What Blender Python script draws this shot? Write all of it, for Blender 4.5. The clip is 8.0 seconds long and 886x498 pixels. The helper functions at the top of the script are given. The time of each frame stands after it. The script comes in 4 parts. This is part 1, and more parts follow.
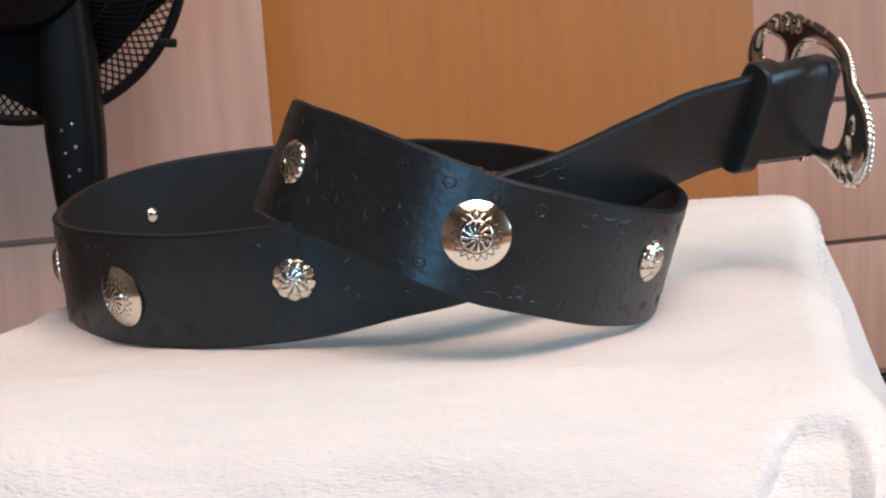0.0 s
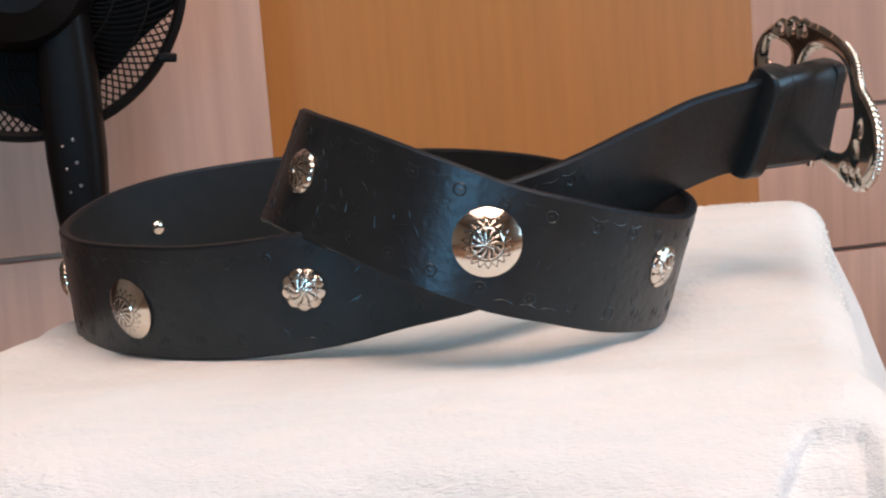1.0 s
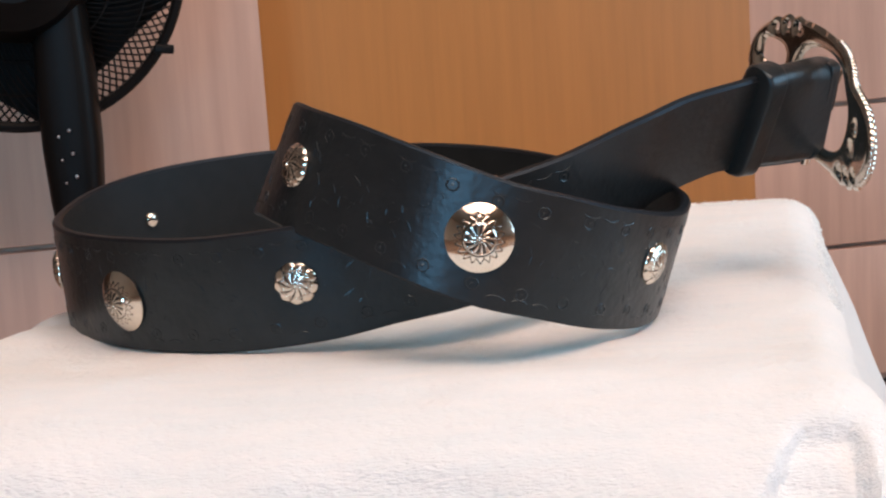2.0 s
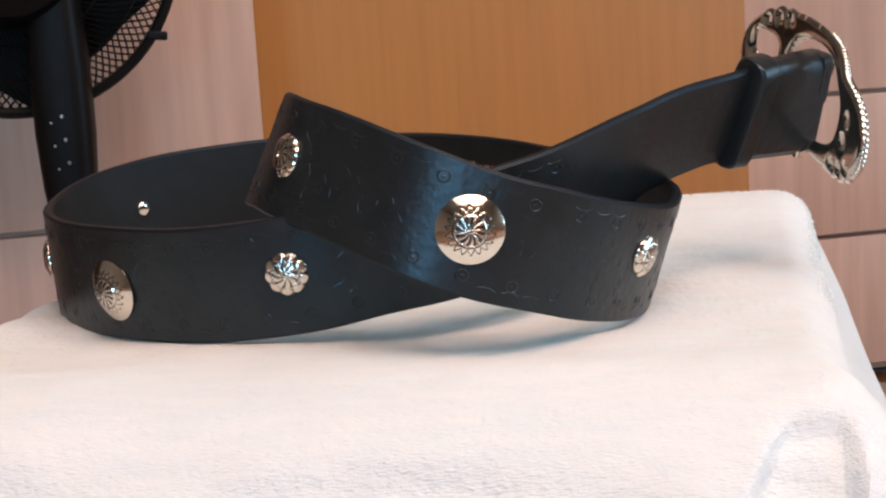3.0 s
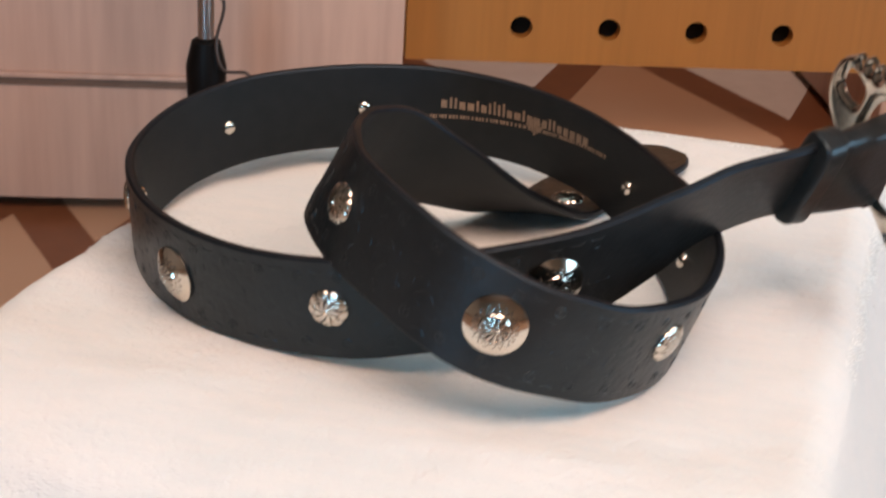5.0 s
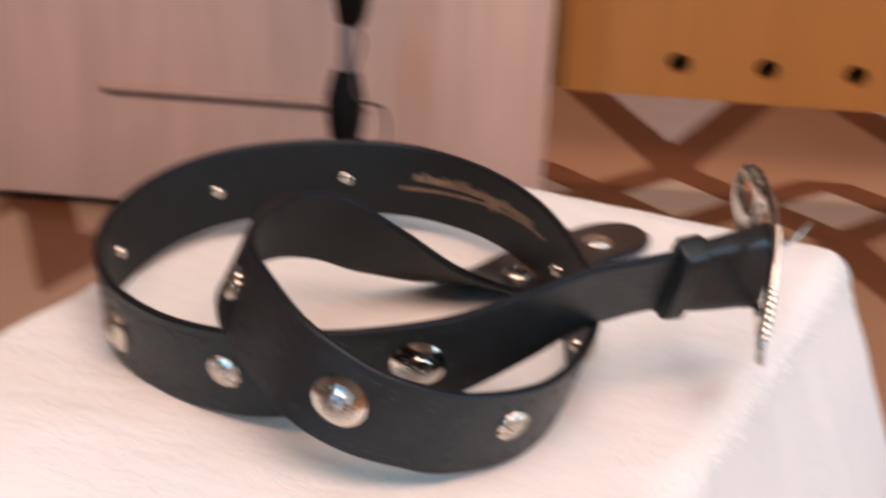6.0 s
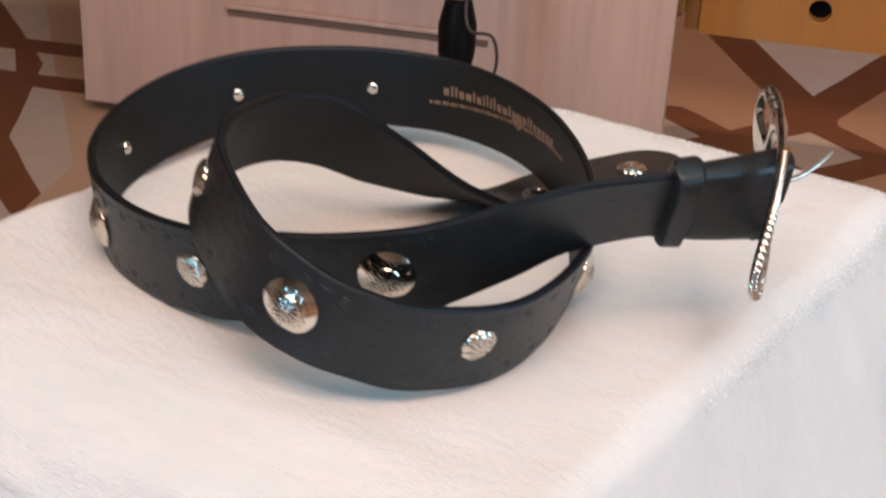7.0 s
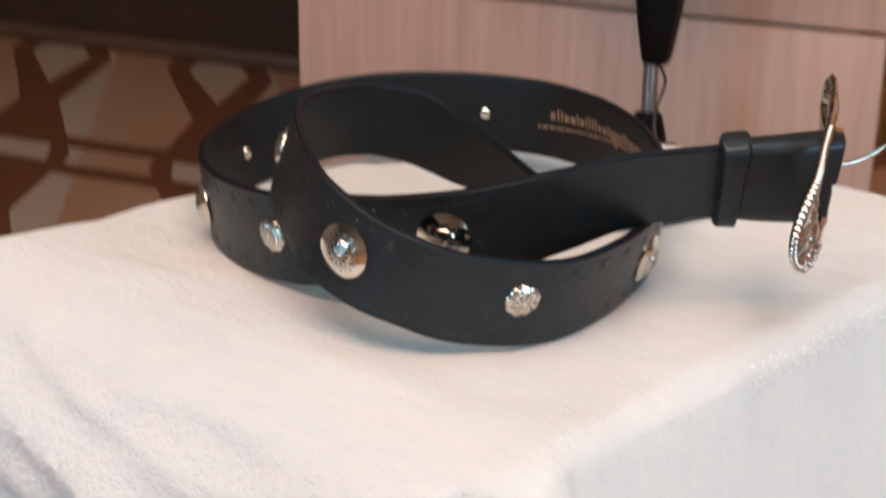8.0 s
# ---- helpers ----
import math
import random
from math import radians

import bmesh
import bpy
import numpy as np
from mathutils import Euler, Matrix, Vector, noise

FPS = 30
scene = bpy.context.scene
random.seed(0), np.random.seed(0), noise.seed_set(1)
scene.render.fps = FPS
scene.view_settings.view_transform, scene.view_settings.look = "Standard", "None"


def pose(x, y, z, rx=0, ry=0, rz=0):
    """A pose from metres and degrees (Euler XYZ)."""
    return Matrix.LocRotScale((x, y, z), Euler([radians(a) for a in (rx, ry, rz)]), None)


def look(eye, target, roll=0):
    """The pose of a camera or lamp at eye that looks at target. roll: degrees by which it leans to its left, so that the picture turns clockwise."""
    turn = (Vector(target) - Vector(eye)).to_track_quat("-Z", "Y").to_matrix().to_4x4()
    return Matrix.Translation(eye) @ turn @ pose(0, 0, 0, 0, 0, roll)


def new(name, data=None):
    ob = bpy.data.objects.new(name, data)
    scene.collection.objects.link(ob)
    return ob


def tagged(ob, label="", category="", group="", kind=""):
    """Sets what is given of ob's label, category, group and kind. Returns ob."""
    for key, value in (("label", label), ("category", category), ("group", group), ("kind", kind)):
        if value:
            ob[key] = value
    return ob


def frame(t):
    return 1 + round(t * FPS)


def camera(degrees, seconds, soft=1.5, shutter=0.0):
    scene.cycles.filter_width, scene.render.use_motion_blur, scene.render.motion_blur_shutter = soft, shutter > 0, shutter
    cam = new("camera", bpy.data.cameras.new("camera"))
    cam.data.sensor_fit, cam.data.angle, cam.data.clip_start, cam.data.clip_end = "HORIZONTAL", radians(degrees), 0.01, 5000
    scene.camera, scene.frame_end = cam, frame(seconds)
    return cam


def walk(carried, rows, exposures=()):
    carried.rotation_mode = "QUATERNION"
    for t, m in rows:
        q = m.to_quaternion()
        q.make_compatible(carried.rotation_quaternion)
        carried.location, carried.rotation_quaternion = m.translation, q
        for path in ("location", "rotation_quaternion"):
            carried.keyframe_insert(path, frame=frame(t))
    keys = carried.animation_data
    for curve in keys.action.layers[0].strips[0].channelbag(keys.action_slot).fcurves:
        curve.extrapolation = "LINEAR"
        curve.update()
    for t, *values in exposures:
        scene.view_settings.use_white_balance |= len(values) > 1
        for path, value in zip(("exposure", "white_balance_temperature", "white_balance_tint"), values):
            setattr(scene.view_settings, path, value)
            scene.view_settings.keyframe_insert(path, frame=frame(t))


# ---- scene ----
# One plan unit is 8 cm; lengths marked "units" are plan units.
U = 0.08
FLOOR = -6.26
THETA = math.atan2(0.284, 0.959)      # the room stands turned against the stool

cam = camera(31.2, 8.0, soft=2.3, shutter=0.8)
ROWS = [
    (0, (0.0573, -0.5993, 0.1274), (0.0094, -0.1285, 0.0468), -3.69),
    (0.5, (0.0569, -0.5981, 0.1267), (0.0085, -0.1272, 0.0471), -3.67),
    (1, (0.0529, -0.5983, 0.1256), (0.0057, -0.1268, 0.0489), -4.36),
    (1.5, (0.0522, -0.5989, 0.1269), (0.0044, -0.1277, 0.0488), -3.95),
    (2, (0.0545, -0.5982, 0.1260), (0.0081, -0.1270, 0.0474), -3.82),
    (3.5, (0.0569, -0.5958, 0.1312), (0.0111, -0.1255, 0.0469), -3.28),
    (4, (0.0709, -0.5843, 0.1594), (0.0113, -0.1201, 0.0527), -2.56),
    (4.2, (0.0785, -0.5820, 0.1769), (0.0295, -0.1263, 0.0345), -0.63),
    (4.3, (0.0875, -0.5748, 0.1911), (0.0433, -0.1222, 0.0374), -0.40),
    (4.4, (0.0904, -0.5683, 0.2062), (0.0451, -0.1165, 0.0507), -0.32),
    (4.5, (0.0889, -0.5682, 0.2239), (0.0315, -0.1213, 0.0585), -0.36),
    (4.6, (0.0847, -0.5680, 0.2411), (0.0205, -0.1261, 0.0650), 0.81),
    (4.7, (0.0828, -0.5663, 0.2566), (0.0122, -0.1281, 0.0738), 2.04),
    (5.8, (0.2113, -0.5781, 0.3684), (0.0897, -0.1714, 0.1442), 2.94),
    (5.9, (0.236, -0.577, 0.370), (-0.357, 1.119, -0.508), 2.8),
    (6, (0.2564, -0.5729, 0.3741), (0.0973, -0.1687, 0.1698), 2.58),
    (6.1, (0.281, -0.573, 0.374), (-0.482, 1.081, -0.452), 0.8),
    (6.2, (0.2986, -0.5673, 0.3741), (0.1089, -0.1762, 0.1706), 0.88),
    (6.3, (0.314, -0.561, 0.365), (-0.503, 1.049, -0.495), 0.7),
    (6.4, (0.324, -0.553, 0.368), (-0.507, 1.030, -0.528), 0.3),
    (6.5, (0.3231, -0.5463, 0.3657), (0.1239, -0.1672, 0.1490), 0.59),
    (6.7, (0.322, -0.527, 0.353), (-0.529, 1.038, -0.556), 2.2),
    (7, (0.3237, -0.5124, 0.3463), (0.1195, -0.1378, 0.1264), 2.92),
    (7.1, (0.333, -0.505, 0.341), (-0.526, 1.050, -0.578), 3.2),
    (7.2, (0.340, -0.504, 0.341), (-0.514, 1.051, -0.583), 3.8),
    (7.3, (0.3552, -0.4946, 0.3387), (0.1320, -0.1271, 0.1253), 3.17),
    (7.4, (0.377, -0.501, 0.335), (-0.624, 1.010, -0.510), 1.9),
    (7.5, (0.3967, -0.5022, 0.3267), (0.1357, -0.1463, 0.1380), 0.50),
    (7.6, (0.409, -0.509, 0.321), (-0.722, 0.960, -0.429), 0.4),
    (7.7, (0.427, -0.508, 0.303), (-0.750, 0.941, -0.415), 0.3),
    (7.8, (0.4309, -0.5047, 0.2920), (0.1511, -0.1582, 0.1130), 0.11),
    (7.9, (0.433, -0.518, 0.285), (-0.733, 0.926, -0.459), 1.2),
    (8, (0.4378, -0.5200, 0.2755), (0.1538, -0.1722, 0.1059), 0.89),
]
walk(cam, [(t, look(e, g, r)) for t, e, g, r in ROWS],
     exposures=[(0.0, -0.09, 6680, 23), (3.6, -0.08, 6680, 22), (4.05, -0.06, 6680, 20), (4.3, -0.84, 6650, 19), (4.55, -0.68, 6650, 20), (4.7, -0.24, 6700, 20), (5.8, -0.04, 7150, 33), (6.3, -0.12, 6950, 28), (7.0, -0.2, 6720, 23), (8.0, -0.22, 6850, 22)])


def P(x, y, z=0.0):
    """A point in plan units, in metres."""
    return Vector((x * U, y * U, z * U))


def R(a, b, z=0.0):
    """A point of the room's own axes (along the back wall, towards it, up), in metres."""
    c, s = math.cos(THETA), math.sin(THETA)
    return Vector(((a * c - b * s) * U, (a * s + b * c) * U, z * U))


# ---- light ----
world = bpy.data.worlds.new("world")
scene.world = world
world.use_nodes = True
world.node_tree.nodes["Background"].inputs["Color"].default_value = (0.55, 0.7, 0.9, 1)
world.node_tree.nodes["Background"].inputs["Strength"].default_value = 0.05


def area_lamp(name, at, target, size, watts, colour):
    data = bpy.data.lights.new(name, "AREA")
    data.shape, data.size, data.energy, data.color = "DISK", size, watts, colour
    ob = new(name, data)
    ob.matrix_world = look(at, target)
    return ob


WARM = (1.0, 0.75, 0.58)
COOL = (0.42, 0.78, 1.0)
SOFT = (0.50, 0.90, 1.0)
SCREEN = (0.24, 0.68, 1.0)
area_lamp("ceiling_lamp", P(-2.5, -12.0, 25.5), P(0, 0, 0), 1.5, 23, WARM)
area_lamp("ceiling_lamp", P(8.0, -9.0, 25.5), P(0, 0, 0), 1.8, 89, WARM)
# added soft fill for ceiling bounce, tinted to cool the shadows; no panel exists
area_lamp("bounce_fill", P(5.0, -1.0, 26.0), P(5.0, -0.9, 0), 1.6, 12, SOFT)
# added fill behind the cupboard: brightens the floor beneath it, no fixture there
back_fill = bpy.data.lights.new("floor_fill_spot", "SPOT")
back_fill.energy, back_fill.color, back_fill.spot_size, back_fill.spot_blend, back_fill.shadow_soft_size = 105, WARM, radians(66), 0.5, 0.1
new("floor_fill_spot", back_fill).matrix_world = look(R(5.0, 26.5, 25.5), R(5.0, 21.0, FLOOR))
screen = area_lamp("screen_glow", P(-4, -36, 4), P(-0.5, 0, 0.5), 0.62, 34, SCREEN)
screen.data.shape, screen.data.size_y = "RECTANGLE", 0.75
# added cool fill from the right; the east wall has no opening
side_fill = area_lamp("cool_side_fill", P(30, -1, 6.5), P(0, 2, -1), 1.4, 40, COOL)
side_fill.data.shape, side_fill.data.size_y = "RECTANGLE", 1.2


# ---- materials ----
def material(name, colour, rough=0.5, metal=0.0, grain=0.0, scale=40.0, stretch=(1, 1, 1), bump=0.0, bump_scale=200.0,
             dark=None, spec=0.5, sheen=0.0, tint=None):
    m = bpy.data.materials.new(name)
    m.use_nodes = True
    nt = m.node_tree
    b = nt.nodes["Principled BSDF"]
    b.inputs["Roughness"].default_value = rough
    b.inputs["Metallic"].default_value = metal
    b.inputs["Specular IOR Level"].default_value = spec
    if tint:
        b.inputs["Specular Tint"].default_value = (*tint, 1)
    if sheen:
        b.inputs["Sheen Weight"].default_value = sheen
        b.inputs["Sheen Roughness"].default_value = 0.6
    b.inputs["Base Color"].default_value = (*colour, 1)
    co = nt.nodes.new("ShaderNodeTexCoord")
    mp = nt.nodes.new("ShaderNodeMapping")
    mp.inputs["Scale"].default_value = stretch
    nt.links.new(co.outputs["Object"], mp.inputs["Vector"])
    if grain:
        fine = nt.nodes.new("ShaderNodeTexNoise")
        fine.inputs["Scale"].default_value = scale
        fine.inputs["Detail"].default_value = 6
        broad = nt.nodes.new("ShaderNodeTexNoise")
        broad.inputs["Scale"].default_value = scale / 7
        mixer = nt.nodes.new("ShaderNodeMix")
        mixer.inputs["Factor"].default_value = 0.45
        nt.links.new(mp.outputs["Vector"], fine.inputs["Vector"])
        nt.links.new(mp.outputs["Vector"], broad.inputs["Vector"])
        nt.links.new(fine.outputs["Fac"], mixer.inputs["A"])
        nt.links.new(broad.outputs["Fac"], mixer.inputs["B"])
        ramp = nt.nodes.new("ShaderNodeValToRGB")
        low = dark or tuple(c * (1 - grain) for c in colour)
        ramp.color_ramp.elements[0].position, ramp.color_ramp.elements[0].color = 0.36, (*low, 1)
        ramp.color_ramp.elements[1].position, ramp.color_ramp.elements[1].color = 0.62, (*colour, 1)
        nt.links.new(mixer.outputs["Result"], ramp.inputs["Fac"])
        nt.links.new(ramp.outputs["Color"], b.inputs["Base Color"])
    if bump:
        n = nt.nodes.new("ShaderNodeTexNoise")
        n.inputs["Scale"].default_value = bump_scale
        n.inputs["Detail"].default_value = 4
        bp = nt.nodes.new("ShaderNodeBump")
        bp.inputs["Strength"].default_value = bump
        bp.inputs["Distance"].default_value = 0.001
        nt.links.new(mp.outputs["Vector"], n.inputs["Vector"])
        nt.links.new(n.outputs["Fac"], bp.inputs["Height"])
        nt.links.new(bp.outputs["Normal"], b.inputs["Normal"])
    return m


LEATHER = material("black_leather", (0.0175, 0.0175, 0.0175), 0.36, grain=0.4, scale=90, bump=0.28, bump_scale=260, spec=0.40, tint=(0.70, 0.90, 1.0))
LEATHER_BACK = material("leather_flesh_side", (0.011, 0.0105, 0.0105), 0.55, grain=0.4, scale=120, bump=0.2, bump_scale=1500, spec=0.3, tint=(0.7, 0.9, 1.0))
LEATHER_EDGE = material("leather_edge", (0.006, 0.006, 0.007), 0.5, grain=0.4, scale=150, bump=0.2, bump_scale=700, spec=0.3, tint=(0.6, 0.8, 1.0))
SILVER = material("polished_silver", (0.80, 0.725, 0.63), 0.11, 1.0, grain=0.12, scale=300)
SILVER_DARK = material("oxidised_silver", (0.13, 0.12, 0.11), 0.3, 1.0, grain=0.5, scale=500)
BUCKLE = material("buckle_silver", (0.68, 0.60, 0.51), 0.14, 1.0, grain=0.3, scale=160)
PRINT = material("gold_print", (0.36, 0.255, 0.18), 0.6, 0.2, grain=0.4, scale=700)
# its darker mint patches put uneven cool light into the cloth colour
TERRY = material("terry_cloth", (0.71, 0.717, 0.70), 0.95, dark=(0.65, 0.69, 0.685), grain=0.10, scale=110, stretch=(0.42, 1.5, 1.5), bump=0.9, bump_scale=950, spec=0.1, sheen=0.3)
PINKWOOD = material("pink_laminate", (0.585, 0.362, 0.272), 0.5, grain=0.2, scale=9, stretch=(7, 7, 0.5), bump=0.1, bump_scale=60)
ORANGEWOOD = material("beech_laminate", (0.46, 0.18, 0.040), 0.42, grain=0.14, scale=14, stretch=(7, 7, 0.35), bump=0.08, bump_scale=60)
ORANGE_EDGE = material("beech_edge", (0.30, 0.13, 0.035), 0.5, grain=0.2, scale=20)
DARKWOOD = material("dark_brown_wood", (0.055, 0.026, 0.014), 0.5, grain=0.4, scale=10, stretch=(0.6, 5, 5))
GROOVE_SHADE = material("groove_shade_brown", (0.21, 0.115, 0.075), 0.6, grain=0.3, scale=12, stretch=(0.5, 5, 5))
RAILWOOD = material("worn_brown_rail", (0.115, 0.058, 0.030), 0.45, grain=0.4, scale=14, stretch=(0.6, 5, 5))
MIDWOOD = material("brown_wood_trim", (0.19, 0.10, 0.055), 0.5, grain=0.3, scale=10)
BLACKPLASTIC = material("black_plastic", (0.0055, 0.0048, 0.0045), 0.45, grain=0.3, scale=50, spec=0.12)
CORD = material("brown_cable_sheath", (0.045, 0.026, 0.020), 0.5, grain=0.3, scale=60)
STEEL = material("brushed_steel", (0.5, 0.48, 0.47), 0.3, 1.0, grain=0.2, scale=200, stretch=(1, 1, 0.05))
BRASS = material("brass", (0.55, 0.40, 0.14), 0.3, 1.0, grain=0.2, scale=90)
HOLE_SHADE = material("hole_shade", (0.006, 0.005, 0.004), 0.9, grain=0.3, scale=30)
PLASTER = material("wall_plaster", (0.50, 0.42, 0.34), 0.9, grain=0.08, scale=6, bump=0.2, bump_scale=90)
CEILING = material("ceiling_paint", (0.36, 0.32, 0.27), 0.9, grain=0.05, scale=5, bump=0.2, bump_scale=90)
DENIM = material("stool_cloth", (0.25, 0.24, 0.22), 0.9, grain=0.3, scale=90)


def pile_material():
    """Thin terry loops: light passes through them."""
    m = bpy.data.materials.new("terry_pile")
    m.use_nodes = True
    nt = m.node_tree
    out = nt.nodes["Material Output"]
    nt.nodes.remove(nt.nodes["Principled BSDF"])
    a = [nt.nodes.new("ShaderNodeBsdf" + k) for k in ("Diffuse", "Translucent")]
    mx = nt.nodes.new("ShaderNodeAddShader")
    tone = nt.nodes.new("ShaderNodeTexNoise")
    tone.inputs["Scale"].default_value = 60
    ramp = nt.nodes.new("ShaderNodeValToRGB")
    ramp.color_ramp.elements[0].color = (0.44, 0.45, 0.44, 1)
    ramp.color_ramp.elements[1].color = (0.49, 0.50, 0.49, 1)
    nt.links.new(tone.outputs["Fac"], ramp.inputs["Fac"])
    for i, n in enumerate(a):
        nt.links.new(ramp.outputs["Color"], n.inputs["Color"])
        nt.links.new(n.outputs[0], mx.inputs[i])
    nt.links.new(mx.outputs[0], out.inputs["Surface"])
    return m


def add_clumps(m, scale, strength):
    """A broader relief under a material's fine bump."""
    nt = m.node_tree
    fine = next(n for n in nt.nodes if n.type == "BUMP")
    co = next(n for n in nt.nodes if n.type == "TEX_COORD")
    n = nt.nodes.new("ShaderNodeTexNoise")
    n.inputs["Scale"].default_value, n.inputs["Detail"].default_value = scale, 3
    bp = nt.nodes.new("ShaderNodeBump")
    bp.inputs["Strength"].default_value, bp.inputs["Distance"].default_value = strength, 0.0025
    nt.links.new(co.outputs["Object"], n.inputs["Vector"])
    nt.links.new(n.outputs["Fac"], bp.inputs["Height"])
    nt.links.new(bp.outputs["Normal"], fine.inputs["Normal"])


add_clumps(TERRY, 230, 0.5)
add_clumps(LEATHER, 70, 0.1)
TERRY_PILE = pile_material()


def floor_material():
    """Glazed tiles printed with brown bands: crosses, and lozenges between them, over white and orange-beige fields."""
    m = bpy.data.materials.new("lattice_tiles")
    m.use_nodes = True
    nt = m.node_tree
    b = nt.nodes["Principled BSDF"]
    b.inputs["Roughness"].default_value = 0.35

    def calc(op, *args):
        n = nt.nodes.new("ShaderNodeMath")
        n.operation = op
        for i, v in enumerate(args):
            if isinstance(v, (int, float)):
                n.inputs[i].default_value = v
            else:
                nt.links.new(v, n.inputs[i])
        return n.outputs[0]

    def blend(fac, a, c):
        n = nt.nodes.new("ShaderNodeMix")
        n.data_type = "RGBA"
        nt.links.new(fac, n.inputs["Factor"])
        for key, v in (("A", a), ("B", c)):
            if isinstance(v, tuple):
                n.inputs[key].default_value = (*v, 1)
            else:
                nt.links.new(v, n.inputs[key])
        return n.outputs["Result"]

    co = nt.nodes.new("ShaderNodeTexCoord")
    sep = nt.nodes.new("ShaderNodeSeparateXYZ")
    nt.links.new(co.outputs["Object"], sep.inputs[0])
    wobble = nt.nodes.new("ShaderNodeTexNoise")
    wobble.inputs["Scale"].default_value = 5
    nt.links.new(co.outputs["Object"], wobble.inputs["Vector"])
    x = calc("DIVIDE", sep.outputs["X"], U)
    y = calc("ADD", calc("DIVIDE", sep.outputs["Y"], U), calc("MULTIPLY", calc("SUBTRACT", wobble.outputs["Fac"], 0.5), 0.25))
    d = calc("PINGPONG", calc("SUBTRACT", x, 2.83), calc("ADD", 1.37, calc("MULTIPLY", calc("GREATER_THAN", y, 19.6), 1.37)))
    q = calc("PINGPONG", calc("SUBTRACT", y, 18.3), 6.5)
    low = calc("LESS_THAN", q, 1.3)
    v_low = calc("SUBTRACT", 1.0, calc("DIVIDE", q, 1.3))
    v_high = calc("MAXIMUM", 0.0, calc("DIVIDE", calc("SUBTRACT", q, 1.6), 3.0))
    v = calc("ADD", calc("MULTIPLY", low, v_low), calc("MULTIPLY", calc("SUBTRACT", 1.0, low), v_high))
    arm = calc("SUBTRACT", calc("MULTIPLY", v, 1.37), d)
    bands = calc("LESS_THAN", calc("ABSOLUTE", arm), 0.47)
    inside = calc("MULTIPLY", calc("GREATER_THAN", arm, 0.0), calc("GREATER_THAN", y, 19.6))
    inner = calc("MULTIPLY", low, calc("GREATER_THAN", arm, 0.0))
    # the tiles beside the dark cabinet are laid askew: crosses with short rails between them
    west = calc("LESS_THAN", x, -8.5)
    ca, sa = math.cos(radians(29)), math.sin(radians(29))
    xs, ys = calc("ADD", x, 15.0), calc("SUBTRACT", y, 20.0)
    wp = calc("ADD", calc("MULTIPLY", xs, ca), calc("MULTIPLY", ys, sa))
    wq = calc("SUBTRACT", calc("MULTIPLY", ys, ca), calc("MULTIPLY", xs, sa))
    wq = calc("ADD", wq, calc("MULTIPLY", calc("ADD", wp, 2.7), 0.55))
    wd = calc("PINGPONG", calc("ADD", wp, 2.75), 2.0)
    wg = calc("PINGPONG", calc("ADD", wq, 1.2), 8.0)
    up = calc("SUBTRACT", wg, 3.7)
    above = calc("GREATER_THAN", up, 0.0)
    wedge = calc("MULTIPLY", above, calc("LESS_THAN", wd, calc("MULTIPLY", calc("SUBTRACT", up, 1.5), 0.27)))
    edge = calc("ADD", 0.46, calc("ADD", calc("MULTIPLY", calc("MULTIPLY", up, above), 0.20),
                                  calc("MULTIPLY", calc("MULTIPLY", up, calc("SUBTRACT", 1.0, above)), -0.20)))
    cross = calc("MULTIPLY", calc("LESS_THAN", wd, edge), calc("SUBTRACT", 1.0, wedge))
    rail = calc("MULTIPLY", calc("LESS_THAN", wg, 1.25), calc("GREATER_THAN", wg, 0.55))
    step = calc("MULTIPLY", calc("LESS_THAN", wg, 0.56), calc("LESS_THAN", wd, 0.72))
    w_dark = calc("MULTIPLY", calc("MAXIMUM", cross, rail), calc("SUBTRACT", 1.0, step))
    pale = calc("GREATER_THAN", calc("FRACT", calc("DIVIDE", calc("ADD", wp, 1.35), 4.0)), 0.62)
    # pale fields beige, not white: this corner's weaker light put into colour
    w_pale = calc("MAXIMUM", calc("MAXIMUM", pale, step), wedge)
    grain = nt.nodes.new("ShaderNodeTexNoise")
    grain.inputs["Scale"].default_value = 26
    grain.inputs["Detail"].default_value = 6
    nt.links.new(co.outputs["Object"], grain.inputs["Vector"])
    mottle = nt.nodes.new("ShaderNodeTexNoise")
    mottle.inputs["Scale"].default_value = 3.3
    nt.links.new(co.outputs["Object"], mottle.inputs["Vector"])
    field = blend(mottle.outputs["Fac"], (0.35, 0.16, 0.078), (0.47, 0.31, 0.21))
    white = blend(grain.outputs["Fac"], (0.50, 0.43, 0.40), (0.62, 0.56, 0.53))
    beige = blend(grain.outputs["Fac"], (0.40, 0.29, 0.22), (0.48, 0.36, 0.28))
    brown = blend(grain.outputs["Fac"], (0.13, 0.042, 0.018), (0.20, 0.075, 0.032))
    tone = blend(inside, field, white)
    tone = blend(inner, tone, beige)
    tone = blend(bands, tone, brown)
    tone = blend(west, tone, blend(w_dark, blend(w_pale, field, beige), brown))
    nt.links.new(tone, b.inputs["Base Color"])
    return m


TILES = floor_material()


# ---- mesh helpers ----
def part(name, bm, mat, parent=None, label="", smooth=True, kind=""):
    """Links a bmesh as one mesh object under a thing or a part."""
    me = bpy.data.meshes.new(name)
    bm.normal_update()
    bm.to_mesh(me)
    bm.free()
    for mm in (mat if isinstance(mat, (list, tuple)) else [mat]):
        me.materials.append(mm)
    if smooth:
        me.polygons.foreach_set("use_smooth", [True] * len(me.polygons))
        me.set_sharp_from_angle(angle=radians(38))
    ob = new(name, me)
    ob.parent = parent
    return tagged(ob, label, kind=kind)


